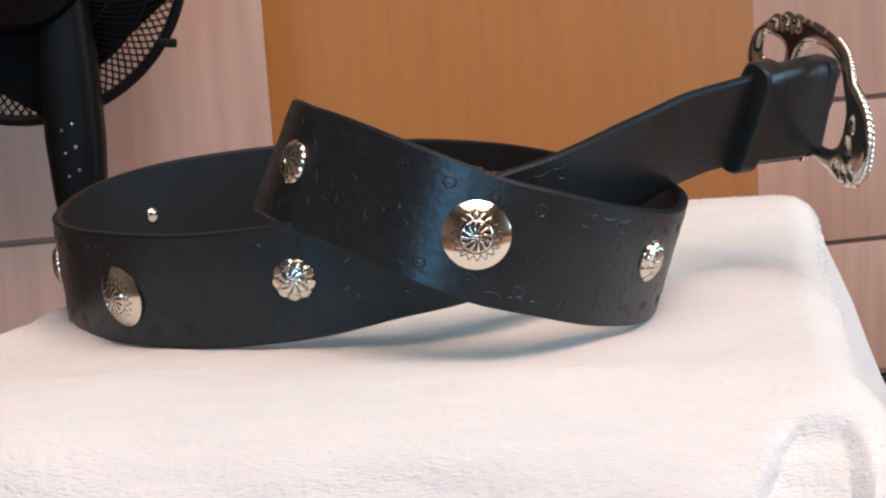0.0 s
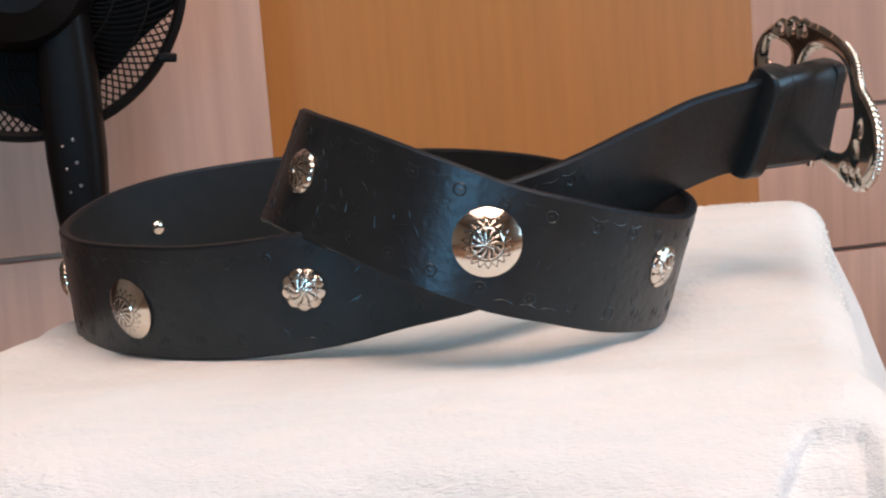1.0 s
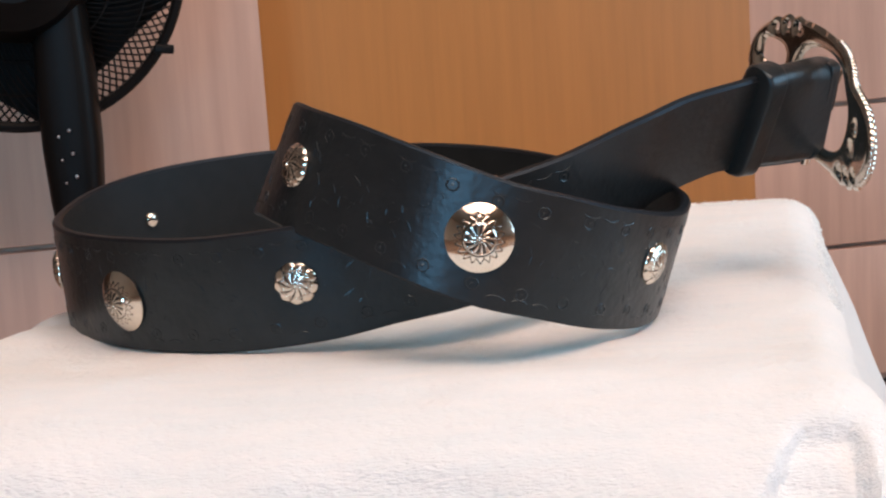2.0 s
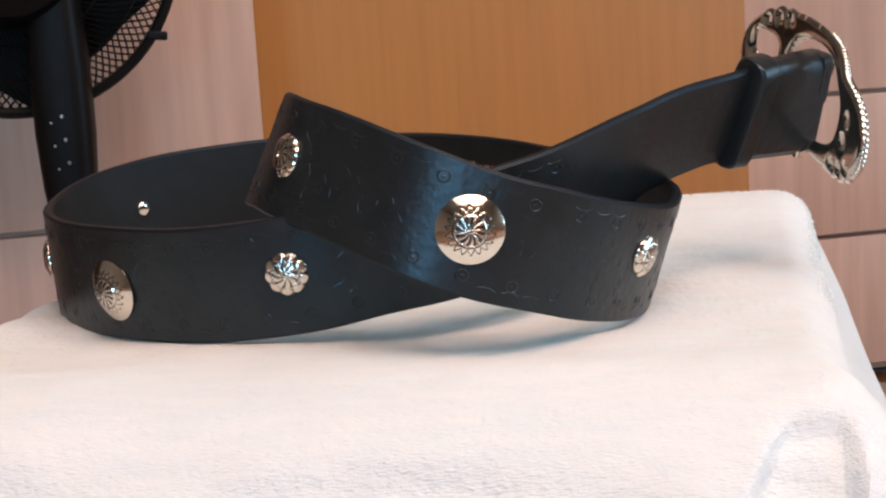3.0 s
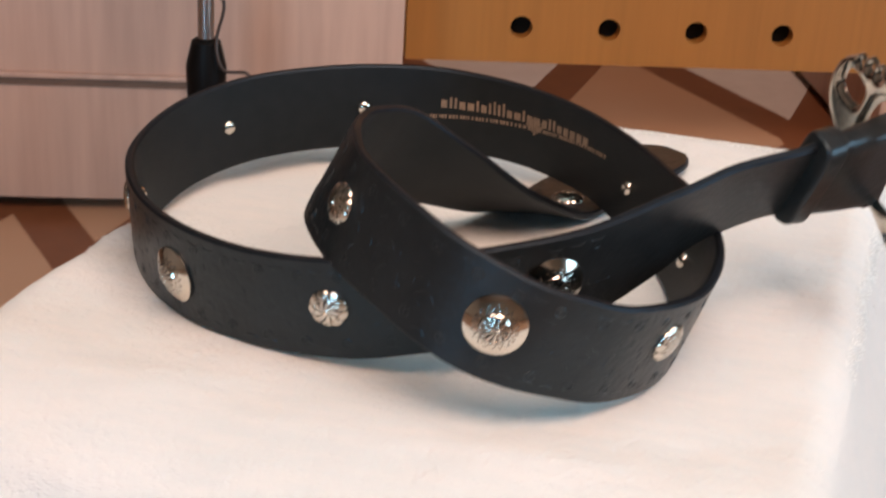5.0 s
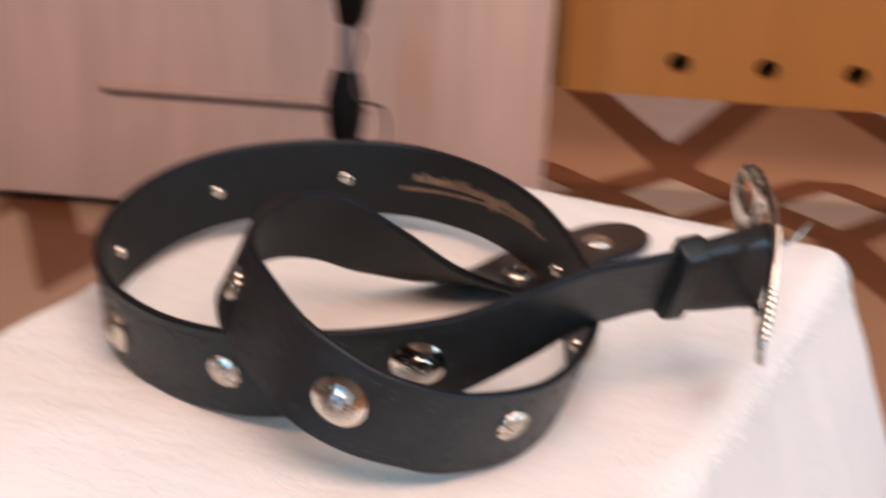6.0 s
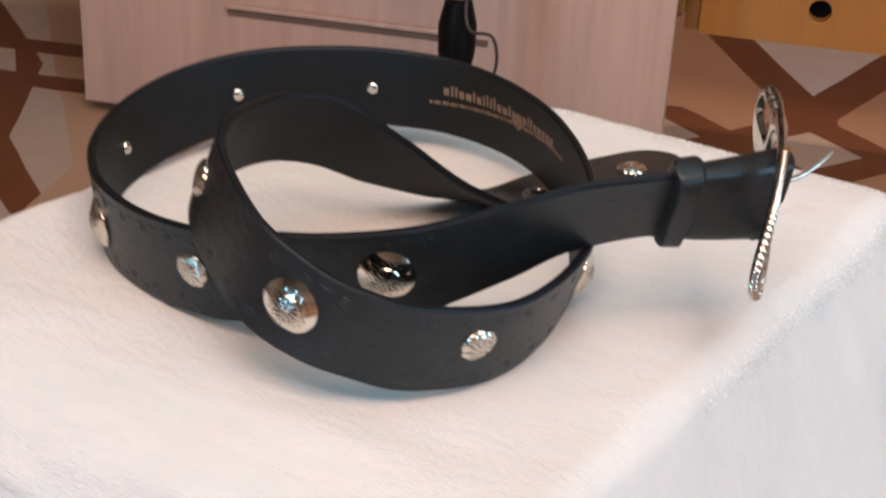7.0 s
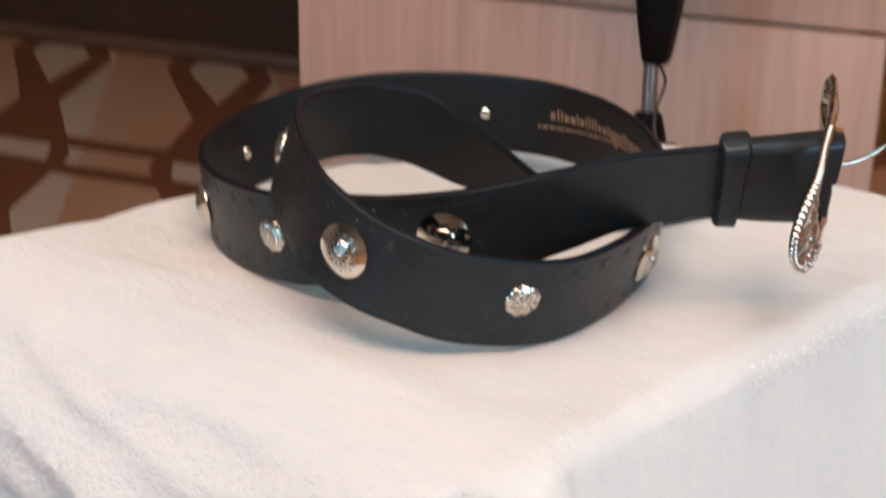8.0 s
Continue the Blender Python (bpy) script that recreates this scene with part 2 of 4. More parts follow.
def thing(name, label, category, at=None, group=""):
    e = new(name)
    if at is not None:
        e.location = at
    return tagged(e, label, category, group)


def box(bm, lo, hi, bevel=0.0, m=None, segments=2):
    """A bevelled box between two corners, added to bm."""
    lo, hi = Vector(lo), Vector(hi)
    got = bmesh.ops.create_cube(bm, size=1)
    vs = got["verts"]
    for v in vs:
        v.co = Vector([lo[i] + (v.co[i] + 0.5) * (hi[i] - lo[i]) for i in range(3)])
    if bevel:
        es = list({e for v in vs for e in v.link_edges})
        out = bmesh.ops.bevel(bm, geom=es, offset=bevel, segments=segments, affect="EDGES", profile=0.5)
        vs = list({v for f in out["faces"] for v in f.verts} | {v for v in vs if v.is_valid})
    if m is not None:
        bmesh.ops.transform(bm, matrix=m, verts=vs)
    return vs


def lathe(bm, profile, n=32, m=None):
    """Turns (radius, height) pairs round the z axis."""
    rings = []
    for r, z in profile:
        if r < 1e-6:
            rings.append([bm.verts.new((0, 0, z))])
        else:
            rings.append([bm.verts.new((r * math.cos(2 * math.pi * i / n), r * math.sin(2 * math.pi * i / n), z)) for i in range(n)])
    for a, b in zip(rings, rings[1:]):
        for i in range(n):
            j = (i + 1) % n
            if len(a) == 1 and len(b) > 1:
                bm.faces.new((a[0], b[i], b[j]))
            elif len(b) == 1 and len(a) > 1:
                bm.faces.new((a[i], a[j], b[0]))
            elif len(a) > 1:
                bm.faces.new((a[i], a[j], b[j], b[i]))
    if m is not None:
        bmesh.ops.transform(bm, matrix=m, verts=[v for r in rings for v in r])


def tube(bm, pts, r, n=6, closed=False):
    """A round tube along points; r may be a number or one radius a point."""
    pts = [Vector(p) for p in pts]
    k = len(pts)
    rings = []
    side = None
    for i, p in enumerate(pts):
        a = pts[(i - 1) % k] if closed or i > 0 else p
        c = pts[(i + 1) % k] if closed or i < k - 1 else p
        t = (c - a).normalized()
        if side is None:
            side = t.orthogonal().normalized()
        side = (side - side.dot(t) * t).normalized()
        up = t.cross(side)
        rr = r[i] if isinstance(r, (list, tuple)) else r
        rings.append([bm.verts.new(p + rr * (math.cos(2 * math.pi * j / n) * side + math.sin(2 * math.pi * j / n) * up)) for j in range(n)])
    pairs = list(zip(rings, rings[1:])) + ([(rings[-1], rings[0])] if closed else [])
    for a, b in pairs:
        for j in range(n):
            bm.faces.new((a[j], a[(j + 1) % n], b[(j + 1) % n], b[j]))
    if not closed:
        bm.faces.new(rings[0][::-1])
        bm.faces.new(rings[-1])


TURN = Matrix.Rotation(THETA, 4, "Z")


def room_box(bm, lo, hi, bevel=0.0):
    """A box given in room units, turned with the room."""
    box(bm, [c * U for c in lo], [c * U for c in hi], bevel * U, TURN)


# ---- room ----
def build_room():
    bm = bmesh.new()
    box(bm, (-46 * U, -40 * U, (FLOOR - 1) * U), (36 * U, 32 * U, FLOOR * U))
    ob = part("floor", bm, TILES, smooth=False)
    ob.matrix_world = TURN
    tagged(ob, "beige ceramic tile floor with a brown printed lattice", "floor", kind="structure")
    top = 26.5
    for name, lo, hi in (("wall_north", (-46, 31, FLOOR), (36, 32, top)), ("wall_south", (-46, -40, FLOOR), (36, -39, top)),
                         ("wall_west", (-46, -39, FLOOR), (-45, 31, top)), ("wall_east", (35, -39, FLOOR), (36, 31, top))):
        bm = bmesh.new()
        room_box(bm, lo, hi)
        tagged(part(name, bm, PLASTER, smooth=False), "plain warm plaster wall", "wall", kind="structure")
    bm = bmesh.new()
    room_box(bm, (-46, -40, top), (36, 32, top + 1))
    tagged(part("ceiling", bm, CEILING, smooth=False), "plain dull beige ceiling", "ceiling", kind="structure")


def build_dresser(name, a0, a1, front, joints, label, slot=None, back=6.0, top=20.0, inset=0.0):
    """A laminate chest of drawers: body, drawer fronts between the joints, a grip lip with its groove's shade painted
    below.
    """
    t = thing(name, label, "dresser", R((a0 + a1) / 2, front + back / 2, FLOOR))
    bm = bmesh.new()
    room_box(bm, (a0, front + 0.26, FLOOR + 0.18), (a1 - inset, front + back, top), 0.03)
    keep(part("body", bm, PINKWOOD), t)
    bm = bmesh.new()
    room_box(bm, (a0 + 0.2, front + 0.7, FLOOR), (a1 - 0.2 - inset, front + back - 0.2, FLOOR + 0.18))
    keep(part("plinth", bm, DARKWOOD, smooth=False), t)
    for lo, hi in zip(joints, joints[1:]):
        bm = bmesh.new()
        room_box(bm, (a0, front, lo + 0.04), (a1, front + 0.25, hi - 0.04), 0.03)
        d = keep(part("drawer_front", bm, PINKWOOD), t)
        if slot and lo < slot[2] < hi:
            bm = bmesh.new()
            room_box(bm, (slot[0], front - 0.10, slot[2] - 0.02), (slot[1], front - 0.004, slot[2] + 0.06), 0.015)
            keep(part("grip_rail", bm, PINKWOOD), d, "pale grip lip along the drawer")
            # brown strip under the lip: the groove's shade put into colour
            bm = bmesh.new()
            room_box(bm, (slot[0] + 0.03, front - 0.035, slot[2] - 0.15), (slot[1] - 0.03, front - 0.004, slot[2] - 0.025), 0.01)
            keep(part("grip_shade", bm, GROOVE_SHADE), d, "brown strip painting the shaded groove below the lip")


def keep(ob, parent, label=""):
    """Parents ob without moving it."""
    bpy.context.view_layer.update()
    ob.parent = parent
    ob.matrix_parent_inverse = parent.matrix_world.inverted()
    return tagged(ob, label)


def build_beech_cabinet():
    """A beech panel cupboard hung above the floor, with a row of round holes along its lower edge."""
    a0, a1, front, lo, hi = 0.72, 9.12, 18.55, -4.5, 20.0
    t = thing("beech_cupboard", "orange beech laminate cupboard with round holes near its lower edge", "cupboard",
              R((a0 + a1) / 2, front + 2, FLOOR))
    holes = [(2.66 + 1.5 * i, -3.88) for i in range(4)]
    r = 0.19
    # the panel is one sheet with the holes cut through, thickened
    bm = bmesh.new()
    step = 1.5
    xs = [a0] + [2.66 + step * (i - 0.5) for i in range(5)] + [a1]
    z0, z1 = lo, -3.88 + step / 2 - 0.1

    def vert(a, z):
        return bm.verts.new((a * U, 0, z * U))

    def quad(x0, zlo, x1, zhi):
        bm.faces.new((vert(x0, zlo), vert(x1, zlo), vert(x1, zhi), vert(x0, zhi)))

    quad(a0, z1, a1, hi)
    quad(a0, z0, xs[1], z1)
    quad(xs[-2], z0, a1, z1)
    n = 24
    for i, (hx, hz) in enumerate(holes):
        x0, x1 = xs[i + 1], xs[i + 2]
        inner, outer = [], []
        for k in range(n):
            an = 2 * math.pi * k / n
            ca, sa = math.cos(an), math.sin(an)
            inner.append(vert(hx + r * ca, hz + r * sa))
            f = min((x1 - hx if ca > 0 else hx - x0) / max(abs(ca), 1e-6), (z1 - hz if sa > 0 else hz - z0) / max(abs(sa), 1e-6))
            outer.append(vert(hx + f * ca, hz + f * sa))
        for k in range(n):
            bm.faces.new((inner[k], outer[k], outer[(k + 1) % n], inner[(k + 1) % n]))
        for cx, cz in ((x0, z0), (x1, z0), (x1, z1), (x0, z1)):
            near = sorted(outer, key=lambda v: (v.co.x - cx * U) ** 2 + (v.co.z - cz * U) ** 2)[:2]
            bm.faces.new((near[0], near[1], vert(cx, cz)))
    bmesh.ops.remove_doubles(bm, verts=bm.verts, dist=1e-5)
    bmesh.ops.recalc_face_normals(bm, faces=bm.faces)
    got = bmesh.ops.extrude_face_region(bm, geom=bm.faces[:])
    bmesh.ops.translate(bm, verts=[g for g in got["geom"] if isinstance(g, bmesh.types.BMVert)], vec=(0, 0.24 * U, 0))
    bmesh.ops.recalc_face_normals(bm, faces=bm.faces)
    bmesh.ops.transform(bm, matrix=TURN @ Matrix.Translation((0, front * U, 0)), verts=bm.verts)
    keep(part("front_panel", bm, ORANGEWOOD, smooth=False), t)
    bm = bmesh.new()
    room_box(bm, (a0, front + 0.25, lo + 0.02), (a0 + 0.22, front + 0.6, hi), 0.02)
    keep(part("side_panel", bm, ORANGE_EDGE), t)
    bm = bmesh.new()
    room_box(bm, (a1 - 0.22, front + 0.25, lo + 0.02), (a1, front + 0.6, hi), 0.02)
    keep(part("side_panel", bm, ORANGE_EDGE), t)
    # near-black sheet: puts the shaded inside behind the holes into colour
    bm = bmesh.new()
    room_box(bm, (a0 + 0.23, front + 0.4, lo + 0.3), (a1 - 0.23, front + 0.6, hi), 0.02)
    keep(part("shade_backing", bm, HOLE_SHADE, smooth=False), t)
    bm = bmesh.new()
    room_box(bm, (a0 - 0.24, front + 0.03, lo + 0.04), (a0 - 0.004, front + 0.24, hi), 0.02)
    keep(part("edge_strip", bm, ORANGE_EDGE), t, "darker edge strip along the front panel")
    # arms hold it off the wall far behind
    for a in (a0 + 0.3, a1 - 0.6):
        bm = bmesh.new()
        room_box(bm, (a, front + 0.62, 16.0), (a + 0.3, 31.0, 16.4), 0.03)
        keep(part("wall_arm", bm, ORANGE_EDGE), t)
    bm = bmesh.new()
    room_box(bm, (a0 - 0.50, front + 0.02, lo + 0.30), (a0 - 0.25, front + 0.22, lo + 2.6), 0.03)
    keep(part("hinge", bm, BRASS), t, "small brass hinge on the cupboard edge")


def build_dark_cabinet():
    t = thing("dark_cabinet", "dark brown wooden cabinet base standing on the tiles", "cabinet", R(-20, 27, FLOOR))
    bm = bmesh.new()
    room_box(bm, (-38, 25.6, FLOOR + 0.45), (-9.6, 30.8, 16), 0.05)
    keep(part("body", bm, DARKWOOD), t)
    bm = bmesh.new()
    room_box(bm, (-38, 25.4, FLOOR), (-9.6, 30.8, FLOOR + 0.44), 0.10)
    keep(part("base_rail", bm, RAILWOOD), t, "lighter brown base rail")


# ---- stool and towel ----
def towel_plan(sx, sy):
    """Where a point of the flat cloth goes in plan; sx, sy run from -1 to 1 over the stool's top."""
    y = 0.80 + 2.74 * sy
    left, right = -2.58 + 0.17 * y, 1.88 + 0.09 * y
    return left + (right - left) * (sx + 1) / 2, y


def top_height(x, y):
    """The height of the cloth on the stool, dipping gently to the side."""
    f = max(0.0, min(1.0, (y - 2.45) / 0.75))
    return -0.068 - 0.004 * x + 0.075 * f * f * (3 - 2 * f)


def cloth_point(sx, sy, lift=0.0):
    """A point of the draped cloth, in plan units; sx, sy beyond 1 hang down the sides."""
    half_x, half_y, r, soft = 2.1, 2.69, 0.24, 1.0
    px, py = sx * half_x, sy * half_y
    ix, iy = max(-half_x + r, min(half_x - r, px)), max(-half_y + soft, min(half_y - r, py))
    dx, dy = px - ix, py - iy
    d = math.hypot(dx, dy)
    out, drop = 0.0, 0.0
    nx = ny = 0.0
    if d > 1e-9:
        nx, ny = dx / d, dy / d
        r += (soft - r) * max(0.0, -ny) ** 2      # the front rolls over softly
        if d < r * math.pi / 2:
            out, drop = r * math.sin(d / r), r * (1 - math.cos(d / r))
        else:
            h = d - r * math.pi / 2
            corner = abs(nx * ny) * 2
            an = math.atan2(ny, nx)
            fold = 0.05 * min(h, 1.5) * math.sin(an * 9 + 1.0) * (0.25 + corner)
            wave = (0.012 + 0.035 * abs(nx)) * min(h, 1.2) * math.sin((ix * 2.3 + iy * 1.9) + 0.8 * h)
            out, drop = r + (0.08 + 0.30 * max(0.0, nx)) * h + fold + wave, r + h
    x, y = towel_plan((ix + nx * out) / half_x, (iy + ny * out) / half_y)
    z = top_height(x, y) - drop + lift
    rip = noise.noise((x * 1.3, y * 3.1, 0.3)) * 0.028 + noise.noise((x * 4.0, y * 7.0, 2.1)) * 0.008
    if drop > 0.06:
        # soft slanting creases down the front
        rip += (0.015 + 0.085 * max(0.0, -ny) * (1 - abs(nx * ny))) * min(1, drop * 2.5) * noise.noise(((0.23 * x - d) * 3.8, x * 1.2 + d * 0.4, 4.0))
        # a hollow fold beside the front corner, its left lip sharp
        lip = 1.35 - 0.62 * max(0.0, drop - 0.13)
        f = max(0.0, min(1.0, (x - lip) / 0.11)) * max(0.0, min(1.0, (1.71 - x) / 0.07)) * max(0.0, min(1.0, (drop - 0.09) / 0.12)) * max(0.0, -ny)
        f = f * f * (3 - 2 * f)
        rip -= 0.11 * f
        z -= 0.02 * f
        x += nx * rip
        y += ny * rip
    else:
        z += rip
    return x, y, z


def build_stool_and_towel():
    t = thing("stool", "square padded stool hidden under the towel", "stool", P(-0.2, 0.7, FLOOR))
    bm = bmesh.new()
    box(bm, P(-2.1, -1.45, -1.6), P(1.4, 3.0, -0.25), 0.02)
    keep(part("seat", bm, DENIM), t)
    for lx in (-1.9, 1.0):
        for ly in (-1.3, 2.4):
            bm = bmesh.new()
            box(bm, P(lx, ly, FLOOR), P(lx + 0.3, ly + 0.3, -1.6), 0.004)
            keep(part("leg", bm, MIDWOOD), t)
    hang = 4.6
    ux = np.concatenate([np.linspace(-1 - hang / 2.1, -1, 30)[:-1], np.linspace(-1, 1, 260), np.linspace(1, 1 + hang / 2.1, 30)[1:]])
    uy = np.concatenate([np.linspace(-1 - hang / 2.69, -1, 60)[:-1], np.linspace(-1, 1, 300), np.linspace(1, 1 + hang / 2.69, 30)[1:]])
    bm = bmesh.new()
    grid = [[bm.verts.new(P(*cloth_point(a, b))) for b in uy] for a in ux]
    for i in range(len(ux) - 1):
        for j in range(len(uy) - 1):
            # the square cloth's corners hang no lower than its sides
            if max(abs(ux[i]) - 1, 0) * 2.1 + max(abs(uy[j]) - 1, 0) * 2.69 < hang * 1.15:
                bm.faces.new((grid[i][j], grid[i + 1][j], grid[i + 1][j + 1], grid[i][j + 1]))
    for v in [v for v in bm.verts if not v.link_faces]:
        bm.verts.remove(v)
    towel = part("towel", bm, TERRY)
    towel.modifiers.new("thick", "SOLIDIFY").thickness = 0.003
    tagged(towel, "soft white terry towel draped over the stool", "towel")
    towel.data.polygons.foreach_set("use_smooth", [True] * len(towel.data.polygons))
    # the raised pile: it stands along the edges and lies flat between them
    rng = np.random.default_rng(4)
    verts, faces = [], []
    count = 230000
    sxs = rng.uniform(-1.35, 1.35, count)
    sys_ = rng.uniform(-1.45, 1.12, count)
    tilt = rng.normal(0, 0.8, (count, 2))
    rim = np.where((np.abs(sxs) < 1.1) & (sys_ < 1.1) & (sys_ > -0.1), np.maximum(np.abs(sxs), sys_), 0)
    share = np.where(sys_ > 0.9, np.clip((rim - 0.88) * 10, 0.0, 1), np.where((rim > 0.97) & (rim < 1.03), 0.3, 0.0))
    stays = rng.uniform(0, 1, count) < share
    size = rng.uniform(0.007, 0.017, count)
    spin = rng.uniform(0, math.pi, count)
    for a, b, tl, s, an in zip(sxs[stays], sys_[stays], tilt[stays], size[stays], spin[stays]):
        base = Vector(cloth_point(a, b))
        ex = Vector(cloth_point(a + 0.01, b)) - base
        ey = Vector(cloth_point(a, b + 0.01)) - base
        nrm = ex.cross(ey)
        if nrm.length < 1e-9:
            continue
        nrm.normalize()
        ex.normalize()
        ey = nrm.cross(ex)
        # one loop: a slim three-sided tuft
        tip = base + (nrm + 0.7 * (ex * tl[0] + ey * tl[1])) * s
        k = len(verts)
        for c in range(3):
            a3 = an + c * 2.0944
            verts.append((base + (ex * math.cos(a3) + ey * math.sin(a3)) * 0.0065) * U)
        verts.append(tip * U)
        faces += [(k, k + 1, k + 3), (k + 1, k + 2, k + 3), (k + 2, k, k + 3)]
    me = bpy.data.meshes.new("terry_pile")
    me.from_pydata(verts, [], faces)
    me.polygons.foreach_set("use_smooth", [True] * len(me.polygons))
    me.materials.append(TERRY_PILE)
    tagged(keep(new("terry_pile", me), towel), "short looped terry pile", kind="stuff")


# ---- fan ----
def build_fan():
    fx, fy, GROUND = -5.855, 11.85, -6.61
    t = thing("pedestal_fan", "black pedestal fan with a wire cage standing before the dresser", "fan", P(fx, fy, FLOOR))
    base = Matrix.Translation(P(fx, fy, 0.068)) @ Matrix.Scale(0.957, 4)

    def turned(name, prof, mat, label="", parent=None, n=28):
        bm = bmesh.new()
        lathe(bm, [(r * U, z * U) for r, z in prof], n, base)
        return keep(part(name, bm, mat), parent or t, label)

    turned("base", [(0, GROUND), (1.9, GROUND), (1.95, GROUND + 0.08), (1.85, GROUND + 0.2), (0.5, GROUND + 0.42), (0.25, GROUND + 0.7), (0, GROUND + 0.7)], BLACKPLASTIC)
    turned("lower_tube", [(0.15, GROUND + 0.6), (0.15, -3.6)], STEEL, "brushed steel tube")
    turned("collar", [(0.12, -3.95), (0.2, -3.9), (0.27, -3.5), (0.28, -3.1), (0.2, -2.75), (0.12, -2.7)], BLACKPLASTIC)
    turned("upper_tube", [(0.115, -3.0), (0.115, -1.6)], STEEL, "brushed steel tube")
    bm = bmesh.new()
    rings = []
    for z, w, d in ((-1.98, 0.17, 0.16), (-1.9, 0.2, 0.2), (-1.4, 0.28, 0.26), (-0.9, 0.34, 0.3), (-0.2, 0.38, 0.33), (0.7, 0.38, 0.34), (1.5, 0.34, 0.34), (2.0, 0.3, 0.3)):
        ring = []
        for i in range(24):
            an = 2 * math.pi * i / 24
            c, s = math.cos(an), math.sin(an)
            ring.append(bm.verts.new(((abs(c) ** 0.6) * math.copysign(w, c) * U, (abs(s) ** 0.6) * math.copysign(d, s) * U, z * U)))
        rings.append(ring)
    for a, b in zip(rings, rings[1:]):
        for i in range(24):
            bm.faces.new((a[i], a[(i + 1) % 24], b[(i + 1) % 24], b[i]))
    bm.faces.new(rings[0][::-1])
    bm.faces.new(rings[-1])
    turn = math.radians(8)
    m_col = base @ Matrix.Translation(P(0.08, 0, 0)) @ Matrix.Rotation(turn, 4, "Z")
    bmesh.ops.transform(bm, matrix=m_col, verts=bm.verts)
    column = keep(part("control_column", bm, BLACKPLASTIC), t)
    for row, z in enumerate((0.05, -0.25, -0.55, -0.85)):
        # a control and the glint beside it, both made as tiny steel dots
        for dx, dz, r in ((0.03, 0.0, 0.026), (-0.11, -0.075, 0.019)):
            bm = bmesh.new()
            lathe(bm, [(0, 0), (r * U, 0), (r * 0.85 * U, 0.02 * U), (0, 0.03 * U)], 10, m_col @ Matrix.Translation(P(dx + 0.02 * row, -0.345, z + dz)) @ Matrix.Rotation(radians(90), 4, "X"))
            keep(part("button_glint", bm, STEEL), column, "small steel dot for a button and its glint")
    # head: motor housing seen from behind, cage round it
    head = base @ Matrix.Translation(P(-0.42, -0.1, 2.2)) @ Matrix.Rotation(radians(16), 4, "Z") @ Matrix.Rotation(radians(90), 4, "X")
    bm = bmesh.new()
    lathe(bm, [(0, 0.75 * U), (0.5 * U, 0.72 * U), (0.85 * U, 0.55 * U), (1.0 * U, 0.2 * U), (1.02 * U, -0.2 * U), (0.9 * U, -0.5 * U), (0, -0.5 * U)], 36, head)
    keep(part("motor_housing", bm, BLACKPLASTIC), t)
    R0 = 2.11
    for name, sgn, depth in (("rear_grille", 1, 0.18), ("front_grille", -1, -0.75)):
        bm = bmesh.new()
        nw = 110
        for k in range(nw):
            an = 2 * math.pi * k / nw
            pts = []
            for i in range(9):
                f = i / 8
                rr = 0.55 + (R0 - 0.55) * f
                a2 = an + sgn * 0.62 * (f - 0.2)
                zz = depth * math.cos(f * math.pi / 2) ** 0.8 - 0.22
                pts.append(head @ Vector((rr * math.cos(a2) * U, rr * math.sin(a2) * U, zz * U)))
            tube(bm, pts, 0.013 * U, 4)
        for rr in (1.25, 1.7):
            f = (rr - 0.55) / (R0 - 0.55)
            zz = depth * math.cos(f * math.pi / 2) ** 0.8 - 0.22
            tube(bm, [head @ Vector((rr * math.cos(2 * math.pi * i / 60) * U, rr * math.sin(2 * math.pi * i / 60) * U, zz * U)) for i in range(60)], 0.02 * U, 5, True)
        keep(part(name, bm, BLACKPLASTIC), t, "black wire grille")
    bm = bmesh.new()
    tube(bm, [head @ Vector((R0 * math.cos(2 * math.pi * i / 90) * U, R0 * math.sin(2 * math.pi * i / 90) * U, -0.22 * U)) for i in range(90)], 0.07 * U, 8, True)
    rim = keep(part("cage_rim", bm, BLACKPLASTIC), t)
    bm = bmesh.new()
    an = radians(-35)
    box(bm, P(-0.06, -0.06, -0.1), P(0.2, 0.06, 0.1), 0.002, head @ Matrix.Translation((R0 * math.cos(an) * U, R0 * math.sin(an) * U, -0.22 * U)) @ Matrix.Rotation(an + 0.5, 4, "Z"))
    keep(part("clip", bm, BLACKPLASTIC), rim, "small black cage clip")
    for k in range(5):
        bm = bmesh.new()
        grid = []
        for i in range(8):
            f = i / 7
            row = []
            for j in range(7):
                g = j / 6 - 0.5
                rr = 0.3 + 1.38 * f
                wid = 0.3 + 0.95 * f ** 0.8
                row.append(bm.verts.new(((rr + 0.1 * g) * U, g * 2 * wid * U, (0.28 * g - 0.45) * U)))
            grid.append(row)
        for i in range(7):
            for j in range(6):
                bm.faces.new((grid[i][j], grid[i + 1][j], grid[i + 1][j + 1], grid[i][j + 1]))
        bmesh.ops.solidify(bm, geom=bm.faces[:], thickness=0.03 * U)
        bmesh.ops.transform(bm, matrix=head @ Matrix.Rotation(2 * math.pi * k / 5 + 0.4, 4, "Z"), verts=bm.verts)
        keep(part("blade", bm, BLACKPLASTIC), t)
    bm = bmesh.new()
    pts = [P(0.12, -0.1, -1.9), P(0.28, -0.05, -2.2), P(0.2, -0.15, -2.7), P(0.34, -0.25, -3.05), P(0.68, -0.2, -3.10), P(0.74, -0.2, -3.6),
           P(0.4, -0.3, -4.3), P(0.3, -0.4, -5.4), P(0.6, -0.9, GROUND + 0.35)]
